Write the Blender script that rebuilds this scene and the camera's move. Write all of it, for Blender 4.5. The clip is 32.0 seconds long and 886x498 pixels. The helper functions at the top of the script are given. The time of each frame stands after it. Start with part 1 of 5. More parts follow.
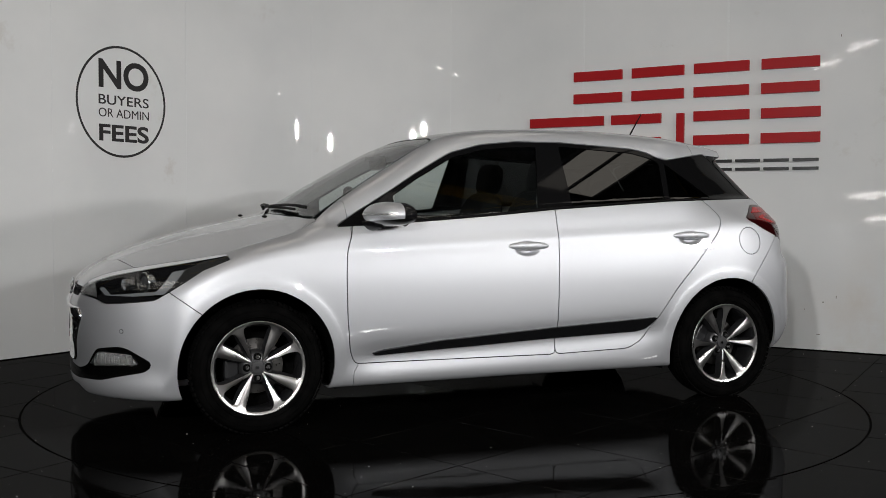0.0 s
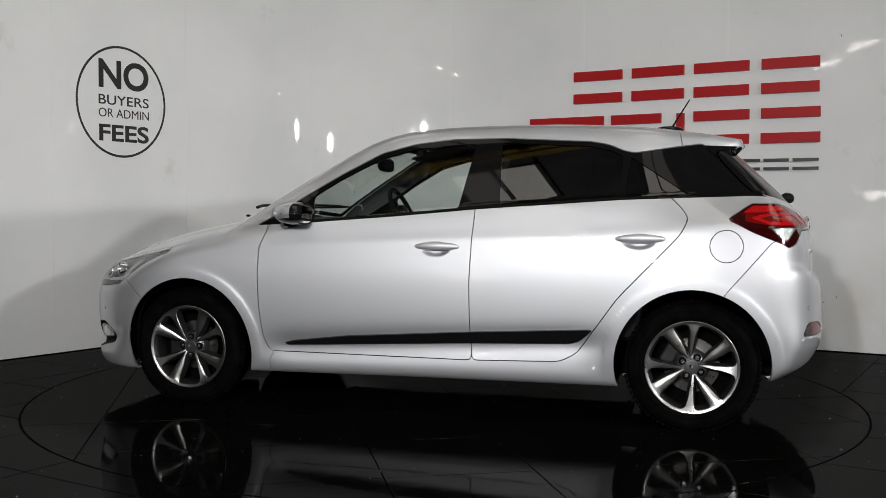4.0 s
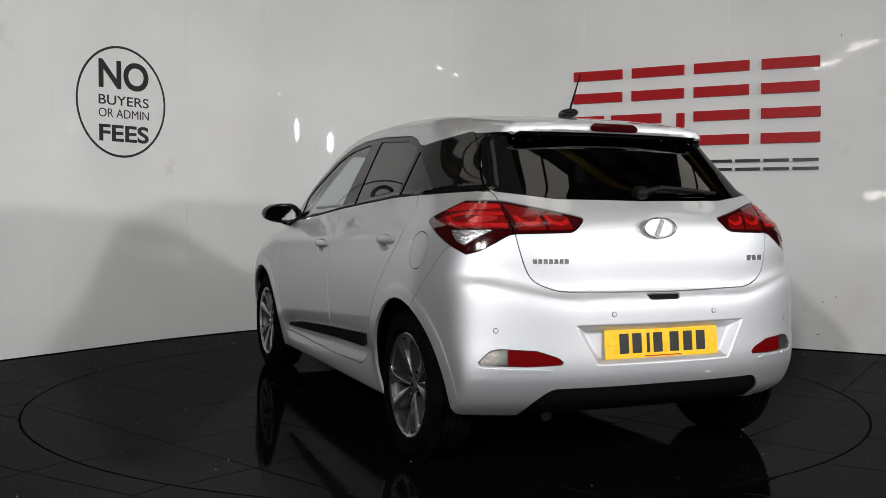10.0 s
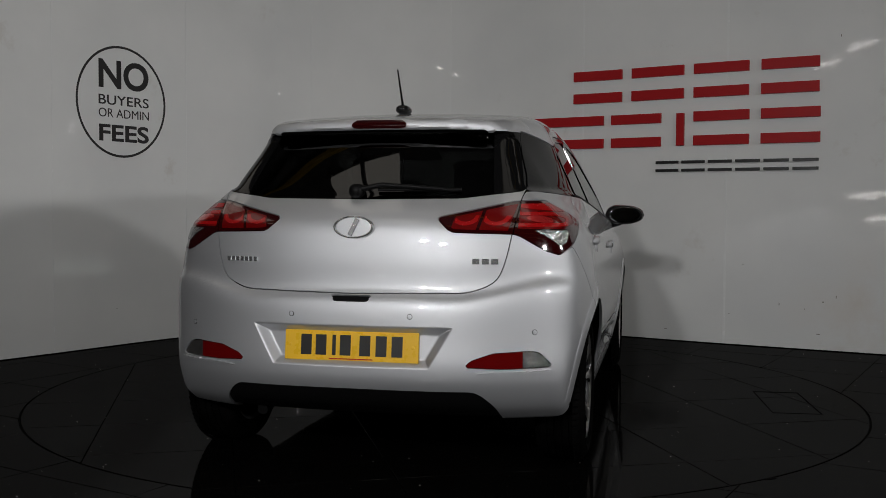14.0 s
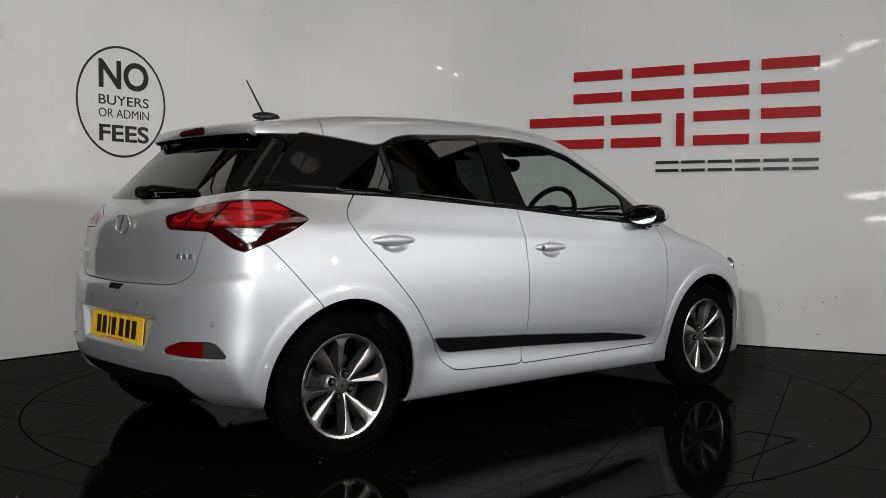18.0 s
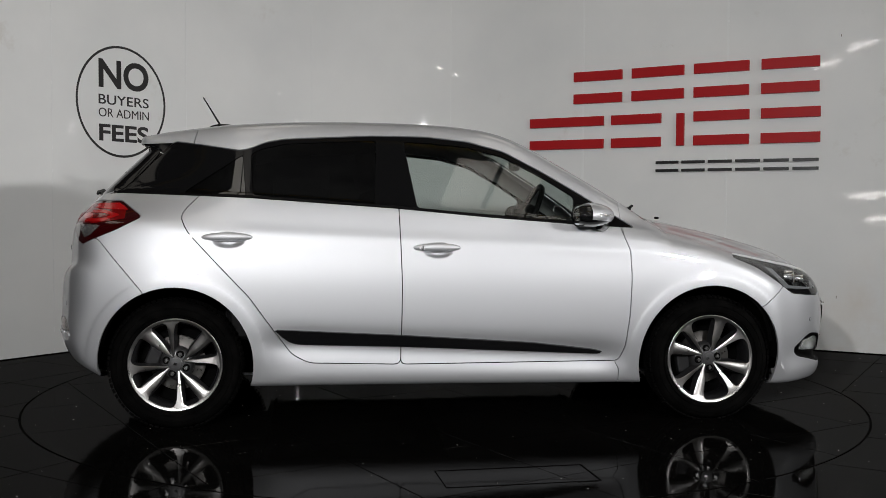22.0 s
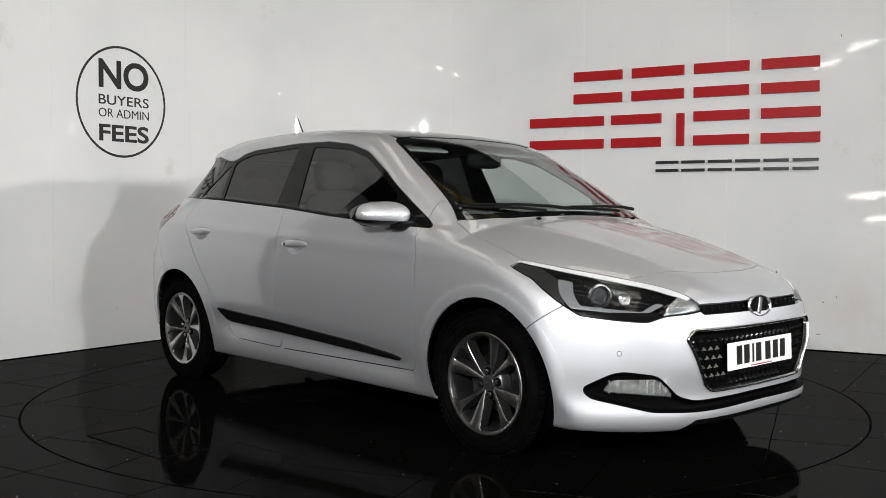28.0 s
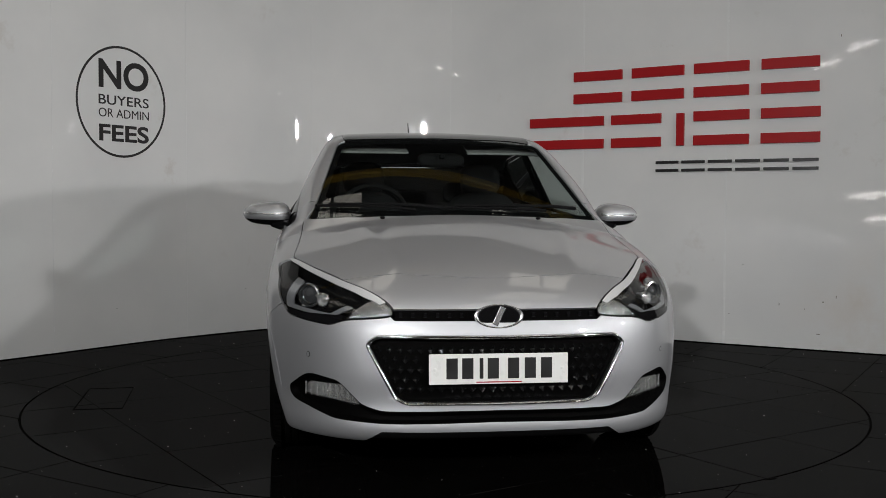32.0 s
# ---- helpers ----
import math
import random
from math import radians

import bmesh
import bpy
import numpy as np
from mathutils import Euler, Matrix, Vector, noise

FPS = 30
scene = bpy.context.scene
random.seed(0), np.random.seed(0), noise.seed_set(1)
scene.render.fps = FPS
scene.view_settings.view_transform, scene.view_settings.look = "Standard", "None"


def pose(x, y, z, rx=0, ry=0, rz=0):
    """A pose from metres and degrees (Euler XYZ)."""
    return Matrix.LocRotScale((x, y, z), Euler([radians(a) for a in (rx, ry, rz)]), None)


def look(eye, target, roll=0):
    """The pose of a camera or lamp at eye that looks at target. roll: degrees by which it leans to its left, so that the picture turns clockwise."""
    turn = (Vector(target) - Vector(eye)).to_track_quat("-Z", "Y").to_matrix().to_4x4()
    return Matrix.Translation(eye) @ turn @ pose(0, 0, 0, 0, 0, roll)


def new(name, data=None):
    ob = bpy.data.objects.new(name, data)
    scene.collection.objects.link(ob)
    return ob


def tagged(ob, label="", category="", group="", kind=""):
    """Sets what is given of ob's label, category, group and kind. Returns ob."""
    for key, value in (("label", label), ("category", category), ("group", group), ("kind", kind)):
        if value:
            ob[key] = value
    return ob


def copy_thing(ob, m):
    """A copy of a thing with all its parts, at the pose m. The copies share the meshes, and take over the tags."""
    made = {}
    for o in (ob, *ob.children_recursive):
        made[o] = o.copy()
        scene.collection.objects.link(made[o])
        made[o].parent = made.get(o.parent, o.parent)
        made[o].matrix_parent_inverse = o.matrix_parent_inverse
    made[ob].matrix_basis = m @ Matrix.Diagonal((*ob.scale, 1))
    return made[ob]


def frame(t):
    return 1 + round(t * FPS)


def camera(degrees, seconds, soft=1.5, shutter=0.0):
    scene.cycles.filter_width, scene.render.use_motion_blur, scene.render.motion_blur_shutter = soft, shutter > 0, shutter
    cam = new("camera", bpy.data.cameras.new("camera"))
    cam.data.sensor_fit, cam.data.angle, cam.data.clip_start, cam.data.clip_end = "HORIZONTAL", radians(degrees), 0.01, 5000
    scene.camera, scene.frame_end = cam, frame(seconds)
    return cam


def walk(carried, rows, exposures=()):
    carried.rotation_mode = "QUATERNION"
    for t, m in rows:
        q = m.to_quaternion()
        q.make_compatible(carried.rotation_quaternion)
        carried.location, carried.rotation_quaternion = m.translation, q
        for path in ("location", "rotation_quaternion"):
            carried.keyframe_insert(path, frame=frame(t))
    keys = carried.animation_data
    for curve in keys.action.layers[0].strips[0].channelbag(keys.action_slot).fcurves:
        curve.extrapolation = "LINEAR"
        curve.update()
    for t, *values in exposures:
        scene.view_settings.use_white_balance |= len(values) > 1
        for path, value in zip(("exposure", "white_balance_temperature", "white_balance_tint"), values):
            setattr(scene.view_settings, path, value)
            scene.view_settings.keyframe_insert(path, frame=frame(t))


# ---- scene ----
# ---- camera: fixed on its stand ----
EYE = Vector((0.0, -5.591, 1.0173))
PITCH, PAN = radians(-2.2207), radians(-0.1505)
AIM = EYE + Vector((math.sin(PAN) * math.cos(PITCH), math.cos(PAN) * math.cos(PITCH), math.sin(PITCH)))
cam = camera(48.49, 32.0, soft=0.55)
walk(cam, [(0.0, look(EYE, AIM, 0.281)), (32.0, look(EYE, AIM, 0.281))],
     exposures=[(0.0, 0.15), (1.0, 0.12), (2.0, 0.1), (3.0, 0.18), (6.0, 0.65), (7.0, 0.72), (8.0, 0.70), (9.0, 0.66),
                (10.0, 0.37), (11.0, 0.04), (12.0, -0.34), (13.0, -0.6), (14.0, -0.7), (17.0, 0.22), (19.0, 0.18), (21.0, 0.1), (24.0, 0.1),
                (25.0, 0.28), (28.0, 0.77), (29.0, 0.72), (30.0, 0.42), (31.0, 0.1), (32.0, -0.12)])


def yaw(t):
    """Heading of the turntable, degrees."""
    return 201.385 - 8.854 * t


CAR_SHIFT = Matrix.Translation((-0.0795, -0.082, 0.0))   # the car stands a little off the table's axis
TIMES = [0, 0.1, 0.2, 0.35] + [0.5 * k for k in range(1, 64)] + [31.65, 31.8, 31.9, 32.0]

# ---- world and lights ----
world = bpy.data.worlds.new("world")
scene.world = world
world.use_nodes = True
world.node_tree.nodes["Background"].inputs[0].default_value = (0.012, 0.012, 0.013, 1)
world.node_tree.nodes["Background"].inputs[1].default_value = 0.3


def area(name, eye, target, w, h, power, color=(1, 1, 1)):
    d = bpy.data.lights.new(name, "AREA")
    d.shape, d.size, d.size_y, d.energy, d.color = "RECTANGLE", w, h, power, color
    ob = new(name, d)
    ob.matrix_world = look(eye, target)
    return ob


for lx, ly, lz, tx, ty, tz, w, h, power, spread in ((4.1, -6.2, 2.32, -0.4, 0.1, 0.85, 0.30, 0.26, 26, 80), (6.2, -3.2, 2.50, -0.3, 0.1, 0.8, 0.30, 0.26, 25, 80),
                                                    (-1.6, -7.2, 2.62, 0.0, 1.5, 1.25, 0.20, 0.16, 98, 150), (-0.9, -7.4, 2.45, 0.0, 1.5, 1.25, 0.20, 0.16, 78, 150)):
    lamp = area("flood_light", (lx, ly, lz), (tx, ty, tz), w, h, power, (1.0, 0.99, 0.985))
    lamp.data.spread = radians(spread)


# ---- materials ----
def material(name, color=(0.5, 0.5, 0.5), rough=0.5, metal=0.0, **more):
    m = bpy.data.materials.new(name)
    m.use_nodes = True
    b = m.node_tree.nodes["Principled BSDF"]
    b.inputs["Base Color"].default_value = (*color, 1)
    b.inputs["Roughness"].default_value = rough
    b.inputs["Metallic"].default_value = metal
    for k, v in more.items():
        b.inputs[k.replace("_", " ")].default_value = v
    return m


def node(m, kind, **inputs):
    n = m.node_tree.nodes.new(kind)
    for k, v in inputs.items():
        n.inputs[k.replace("_", " ")].default_value = v
    return n


def link(m, a, b):
    m.node_tree.links.new(a, b)


def vary(m, scale, lo, hi, socket="Roughness", detail=4.0, space="Object"):
    """A noise of that scale drives one value of the material between lo and hi."""
    b = m.node_tree.nodes["Principled BSDF"]
    co = node(m, "ShaderNodeTexCoord")
    n = node(m, "ShaderNodeTexNoise", Scale=scale, Detail=detail)
    link(m, co.outputs[space], n.inputs["Vector"])
    r = node(m, "ShaderNodeMapRange")
    for i, v in ((1, 0.3), (2, 0.7), (3, lo), (4, hi)):
        r.inputs[i].default_value = v
    link(m, n.outputs["Fac"], r.inputs[0])
    link(m, r.outputs[0], b.inputs[socket])
    return m


def tint(m, scale, dark, light, detail=5.0, space="Object"):
    """A noise mixes two colours into the base colour."""
    b = m.node_tree.nodes["Principled BSDF"]
    co = node(m, "ShaderNodeTexCoord")
    n = node(m, "ShaderNodeTexNoise", Scale=scale, Detail=detail)
    link(m, co.outputs[space], n.inputs["Vector"])
    r = node(m, "ShaderNodeValToRGB")
    r.color_ramp.elements[0].position, r.color_ramp.elements[1].position = 0.35, 0.65
    r.color_ramp.elements[0].color, r.color_ramp.elements[1].color = (*dark, 1), (*light, 1)
    link(m, n.outputs["Fac"], r.inputs[0])
    link(m, r.outputs[0], b.inputs["Base Color"])
    return m


def bump(m, scale, strength, distance=0.002, space="Object"):
    b = m.node_tree.nodes["Principled BSDF"]
    co = node(m, "ShaderNodeTexCoord")
    n = node(m, "ShaderNodeTexNoise", Scale=scale, Detail=6.0)
    link(m, co.outputs[space], n.inputs["Vector"])
    k = node(m, "ShaderNodeBump", Strength=strength, Distance=distance)
    link(m, n.outputs["Fac"], k.inputs["Height"])
    link(m, k.outputs[0], b.inputs["Normal"])
    return m


def see_through(name, color, ior=1.5, rough=0.02):
    """Clear or tinted sheet glass: light passes straight, gloss grows with the angle."""
    m = bpy.data.materials.new(name)
    m.use_nodes = True
    t = m.node_tree
    t.nodes.remove(t.nodes["Principled BSDF"])
    a = node(m, "ShaderNodeBsdfTransparent")
    a.inputs[0].default_value = (*color, 1)
    g = node(m, "ShaderNodeBsdfGlossy", Roughness=rough)
    f = node(m, "ShaderNodeLayerWeight", Blend=0.5)
    p = node(m, "ShaderNodeMath")
    p.operation = "POWER"
    p.inputs[1].default_value = 5.0
    link(m, f.outputs["Facing"], p.inputs[0])
    r = node(m, "ShaderNodeMapRange")
    r.inputs[3].default_value, r.inputs[4].default_value = 1.7 * ((ior - 1) / (ior + 1)) ** 2, 1.0
    link(m, p.outputs[0], r.inputs[0])
    mix = node(m, "ShaderNodeMixShader")
    link(m, r.outputs[0], mix.inputs[0])
    link(m, a.outputs[0], mix.inputs[1])
    link(m, g.outputs[0], mix.inputs[2])
    link(m, mix.outputs[0], t.nodes["Material Output"].inputs[0])
    return m


PAINT = material("silver_paint", (0.60, 0.609, 0.631), 0.5, 0.86, Coat_Weight=1.0, Coat_Roughness=0.008, Coat_IOR=1.65)
vary(PAINT, 900, 0.50, 0.62)
BLACK_GLOSS = vary(material("gloss_black", (0.006, 0.006, 0.0065), 0.08), 30, 0.05, 0.11)
BLACK_PLASTIC = bump(vary(material("black_plastic", (0.004, 0.004, 0.0042), 0.5, Specular_IOR_Level=0.10), 60, 0.42, 0.6), 700, 0.25)
INNER = vary(material("dark_inner_shell", (0.004, 0.004, 0.004), 0.8, Specular_IOR_Level=0.06), 20, 0.7, 0.9)
RUBBER = bump(tint(material("tyre_rubber", (0.01, 0.01, 0.01), 0.8, Specular_IOR_Level=0.02), 14, (0.001, 0.001, 0.001), (0.0032, 0.0031, 0.003)), 250, 0.3)
CHROME = vary(material("chrome", (0.82, 0.83, 0.84), 0.18, 1.0), 40, 0.14, 0.24)
ALLOY_CUT = vary(material("machined_alloy", (0.52, 0.51, 0.50), 0.3, 1.0), 25, 0.27, 0.36)
ALLOY_DARK = vary(material("grey_alloy", (0.022, 0.022, 0.0235), 0.4, 0.5), 80, 0.32, 0.5)
TRIM = tint(material("grey_headliner", (0.3, 0.3, 0.29), 0.9), 40, (0.27, 0.27, 0.265), (0.33, 0.33, 0.32))
CLOTH = bump(tint(material("black_seat_cloth", (0.012, 0.012, 0.012), 0.9, Specular_IOR_Level=0.2), 60, (0.009, 0.009, 0.0095), (0.018, 0.018, 0.0185)), 500, 0.4)
WELL = vary(material("wheel_well_felt", (0.003, 0.003, 0.003), 0.95, Specular_IOR_Level=0.02), 30, 0.9, 1.0)
RED_LENS = material("dark_red_lens", (0.022, 0.001, 0.0015), 0.06, Coat_Weight=1.0, Coat_Roughness=0.02)
vary(RED_LENS, 60, 0.04, 0.12)
RED_BRIGHT = material("bright_red_lens", (0.30, 0.004, 0.005), 0.08, Coat_Weight=0.4, Coat_Roughness=0.02)
vary(RED_BRIGHT, 120, 0.08, 0.3)
REFLECTOR = bump(material("ribbed_reflector", (0.85, 0.85, 0.84), 0.2, 0.85), 120, 0.8, 0.004)
CLEAR = see_through("clear_lens", (0.93, 0.94, 0.94), 1.45)
DISC = vary(material("brake_disc_steel", (0.13, 0.125, 0.12), 0.35, 1.0), 90, 0.25, 0.45)
PLATE_W = vary(material("white_plate", (0.78, 0.78, 0.76), 0.3), 40, 0.22, 0.4)
PLATE_Y = vary(material("yellow_plate", (0.80, 0.47, 0.02), 0.3), 40, 0.22, 0.4)
MIRROR = material("mirror_silver", (0.62, 0.64, 0.65), 0.02, 1.0)
STUD = vary(material("grille_stud_black", (0.006, 0.006, 0.0063), 0.08, Coat_Weight=1.0, Coat_Roughness=0.03), 60, 0.06, 0.12)
GRILLE_BLACK = vary(material("grille_black", (0.0012, 0.0012, 0.0012), 0.6, Specular_IOR_Level=0.03), 60, 0.5, 0.7)
GLASS = see_through("window_glass", (0.74, 0.79, 0.77), 1.55, 0.006)
PRIVACY = see_through("privacy_glass", (0.03, 0.032, 0.032), 1.52, 0.006)
REAR_GLASS = see_through("dark_rear_glass", (0.012, 0.0125, 0.0125), 1.42)
WALL = vary(material("white_wall_sheet", (0.74, 0.75, 0.75), 0.03), 2.5, 0.014, 0.035, detail=3.0)
tint(WALL, 1.1, (0.70, 0.71, 0.71), (0.77, 0.775, 0.77))
bump(WALL, 5.0, 0.07, 0.01)


def stains(m, scale, level, color):
    """Sparse stains with soft rims over the base colour."""
    b = m.node_tree.nodes["Principled BSDF"]
    co = node(m, "ShaderNodeTexCoord")
    n = node(m, "ShaderNodeTexNoise", Scale=scale, Detail=9.0, Roughness=0.7)
    link(m, co.outputs["Object"], n.inputs["Vector"])
    r = node(m, "ShaderNodeMapRange")
    for i, v in ((1, level), (2, level + 0.12), (3, 0.0), (4, 0.45)):
        r.inputs[i].default_value = v
    link(m, n.outputs["Fac"], r.inputs[0])
    mix = node(m, "ShaderNodeMix")
    mix.data_type = "RGBA"
    old = b.inputs["Base Color"].links[0].from_socket
    link(m, r.outputs[0], mix.inputs[0])
    link(m, old, mix.inputs[6])
    mix.inputs[7].default_value = (*color, 1)
    link(m, mix.outputs[2], b.inputs["Base Color"])


stains(WALL, 1.7, 0.63, (0.50, 0.45, 0.39))
stains(WALL, 14.0, 0.72, (0.45, 0.42, 0.38))


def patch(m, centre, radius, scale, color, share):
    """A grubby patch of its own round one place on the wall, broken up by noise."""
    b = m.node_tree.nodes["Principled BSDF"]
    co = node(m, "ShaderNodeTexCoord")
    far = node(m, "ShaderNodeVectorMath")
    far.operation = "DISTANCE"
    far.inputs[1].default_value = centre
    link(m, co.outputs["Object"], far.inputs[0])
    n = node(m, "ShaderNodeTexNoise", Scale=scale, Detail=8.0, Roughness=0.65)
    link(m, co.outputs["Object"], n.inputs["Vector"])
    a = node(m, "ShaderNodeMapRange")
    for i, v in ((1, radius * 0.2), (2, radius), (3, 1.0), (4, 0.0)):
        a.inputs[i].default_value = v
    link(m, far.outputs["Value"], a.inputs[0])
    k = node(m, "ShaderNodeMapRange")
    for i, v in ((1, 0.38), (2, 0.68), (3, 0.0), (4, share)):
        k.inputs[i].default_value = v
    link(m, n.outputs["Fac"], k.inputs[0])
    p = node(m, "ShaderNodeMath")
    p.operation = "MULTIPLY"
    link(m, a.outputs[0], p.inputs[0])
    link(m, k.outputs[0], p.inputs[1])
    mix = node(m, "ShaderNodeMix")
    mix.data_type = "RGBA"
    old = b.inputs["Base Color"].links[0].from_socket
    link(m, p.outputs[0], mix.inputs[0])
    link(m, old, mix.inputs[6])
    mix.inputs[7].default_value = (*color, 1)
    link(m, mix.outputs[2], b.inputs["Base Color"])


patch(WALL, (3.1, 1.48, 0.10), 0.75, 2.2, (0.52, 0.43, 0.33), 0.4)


def polished(name, color, share):
    """Dark honed stone: a matt body under an even wax shine."""
    m = bpy.data.materials.new(name)
    m.use_nodes = True
    t = m.node_tree
    t.nodes.remove(t.nodes["Principled BSDF"])
    co = node(m, "ShaderNodeTexCoord")
    big = node(m, "ShaderNodeTexNoise", Scale=2.2, Detail=8.0)
    link(m, co.outputs["Object"], big.inputs["Vector"])
    ramp = node(m, "ShaderNodeValToRGB")
    ramp.color_ramp.elements[0].position, ramp.color_ramp.elements[1].position = 0.35, 0.7
    ramp.color_ramp.elements[0].color = (*[c * 0.75 for c in color], 1)
    ramp.color_ramp.elements[1].color = (*[c * 1.3 for c in color], 1)
    link(m, big.outputs["Fac"], ramp.inputs[0])
    # pale grains of grit, some large and most of them small
    last = ramp.outputs[0]
    for scale, size, pale in ((1.7, 0.0055, 0.8), (2.9, 0.0065, 0.5), (6.0, 0.009, 0.2)):
        grain = node(m, "ShaderNodeTexVoronoi", Scale=scale)
        grain.voronoi_dimensions = "2D"
        link(m, co.outputs["Object"], grain.inputs["Vector"])
        dot = node(m, "ShaderNodeMath")
        dot.operation = "LESS_THAN"
        dot.inputs[1].default_value = size
        link(m, grain.outputs["Distance"], dot.inputs[0])
        mixc = node(m, "ShaderNodeMix")
        mixc.data_type = "RGBA"
        mixc.inputs[7].default_value = (pale, pale, pale * 0.96, 1)
        link(m, dot.outputs[0], mixc.inputs[0])
        link(m, last, mixc.inputs[6])
        last = mixc.outputs[2]
    dif = node(m, "ShaderNodeBsdfDiffuse")
    link(m, last, dif.inputs[0])
    gl = node(m, "ShaderNodeBsdfGlossy")
    rr = node(m, "ShaderNodeMapRange")
    for k, v in ((1, 0.3), (2, 0.7), (3, 0.025), (4, 0.085)):
        rr.inputs[k].default_value = v
    fine = node(m, "ShaderNodeTexNoise", Scale=5.0, Detail=9.0)
    link(m, co.outputs["Object"], fine.inputs["Vector"])
    link(m, fine.outputs["Fac"], rr.inputs[0])
    link(m, rr.outputs[0], gl.inputs["Roughness"])
    wave = node(m, "ShaderNodeTexNoise", Scale=3.0, Detail=3.0)
    link(m, co.outputs["Object"], wave.inputs["Vector"])
    lift = node(m, "ShaderNodeBump", Strength=0.10, Distance=0.01)
    link(m, wave.outputs["Fac"], lift.inputs["Height"])
    link(m, lift.outputs[0], gl.inputs["Normal"])
    mix = node(m, "ShaderNodeMixShader")
    # the shine grows towards the flat view
    tilt = node(m, "ShaderNodeLayerWeight", Blend=0.5)
    grow = node(m, "ShaderNodeMapRange")
    for k, v in ((1, 0.58), (2, 0.92), (3, share * 0.27), (4, share * 1.28)):
        grow.inputs[k].default_value = v
    link(m, tilt.outputs["Facing"], grow.inputs[0])
    link(m, grow.outputs[0], mix.inputs[0])
    link(m, dif.outputs[0], mix.inputs[1])
    link(m, gl.outputs[0], mix.inputs[2])
    link(m, mix.outputs[0], t.nodes["Material Output"].inputs[0])
    return m


FLOOR = polished("dark_polished_tile", (0.0020, 0.0019, 0.0018), 0.056)
GROUT = material("dark_grout", (0.0025, 0.0025, 0.0025), 0.8, Specular_IOR_Level=0.1)
RED_SIGN = vary(material("red_sign_plastic", (0.36, 0.006, 0.009), 0.5, Specular_IOR_Level=0.25), 20, 0.45, 0.6)
BLACK_SIGN = vary(material("black_sign_vinyl", (0.012, 0.012, 0.012), 0.4), 20, 0.3, 0.5)
CEILING = tint(material("dark_ceiling", (0.12, 0.12, 0.12), 0.9), 3, (0.09, 0.09, 0.095), (0.15, 0.15, 0.15))
YELLOW_STEEL = tint(material("yellow_beam_paint", (0.5, 0.32, 0.04), 0.5), 8, (0.42, 0.27, 0.03), (0.55, 0.36, 0.05))
BADGE = vary(material("badge_chrome", (0.80, 0.81, 0.82), 0.2, 0.9), 60, 0.16, 0.26)
RED_MID = material("red_lens", (0.11, 0.0015, 0.002), 0.06, Coat_Weight=0.4, Coat_Roughness=0.02)
vary(RED_MID, 90, 0.06, 0.25)
RED_BULB = bump(material("red_bulb_reflector", (0.55, 0.03, 0.03), 0.15, 0.6, Coat_Weight=1.0), 90, 0.5, 0.003)
PILLAR = vary(material("black_pillar_trim", (0.004, 0.004, 0.0042), 0.05, Specular_IOR_Level=0.16), 30, 0.03, 0.06)
REVERSE = bump(material("clear_ribbed_lens", (0.5, 0.5, 0.5), 0.2, 0.9), 130, 0.9, 0.004)
RIBBED_SMOKE = bump(material("smoked_ribbed_lens", (0.2, 0.19, 0.185), 0.15, 0.85), 140, 0.8, 0.004)
SCUFF = vary(material("dark_scuff", (0.10, 0.085, 0.07), 0.6), 40, 0.5, 0.7)
ROOM_WALL = tint(material("showroom_wall", (0.05, 0.05, 0.05), 0.8), 2, (0.04, 0.04, 0.04), (0.07, 0.07, 0.068))


def glow(name, color, strength):
    m = material(name, (0.8, 0.8, 0.8), 0.4)
    b = m.node_tree.nodes["Principled BSDF"]
    b.inputs["Emission Color"].default_value = (*color, 1)
    b.inputs["Emission Strength"].default_value = strength
    return m


TUBE = glow("lit_tube", (1.0, 0.97, 0.92), 15.0)


# ---- mesh helpers ----
def mesh_object(name, verts, faces, mat, smooth=True, parent=None, label=""):
    d = bpy.data.meshes.new(name)
    d.from_pydata([tuple(v) for v in verts], [], [tuple(f) for f in faces])
    if smooth:
        d.polygons.foreach_set("use_smooth", [True] * len(d.polygons))
        d.set_sharp_from_angle(angle=radians(35))
    d.materials.append(mat)
    ob = new(name, d)
    if parent is not None:
        ob.parent = parent
    if label:
        tagged(ob, label)
    return ob


def part(name, bm, mat, parent, label="", smooth=False):
    d = bpy.data.meshes.new(name)
    bm.normal_update()
    bm.to_mesh(d)
    bm.free()
    if smooth:
        d.polygons.foreach_set("use_smooth", [True] * len(d.polygons))
        d.set_sharp_from_angle(angle=radians(35))
    d.materials.append(mat)
    ob = new(name, d)
    if parent is not None:
        ob.parent = parent
    if label:
        tagged(ob, label)
    return ob


def box(bm, x0, x1, y0, y1, z0, z1, bevel=0.0, m=None):
    geo = bmesh.ops.create_cube(bm, size=1.0)["verts"]
    for v in geo:
        v.co = Vector(((x0 + x1) / 2 + v.co.x * (x1 - x0), (y0 + y1) / 2 + v.co.y * (y1 - y0), (z0 + z1) / 2 + v.co.z * (z1 - z0)))
    if bevel:
        edges = list({e for v in geo for e in v.link_edges})
        geo = [v for v in bmesh.ops.bevel(bm, geom=edges, offset=bevel, segments=2, affect="EDGES", profile=0.5)["verts"]] + geo
    if m is not None:
        for v in {v for v in geo if v.is_valid}:
            v.co = m @ v.co
    return geo


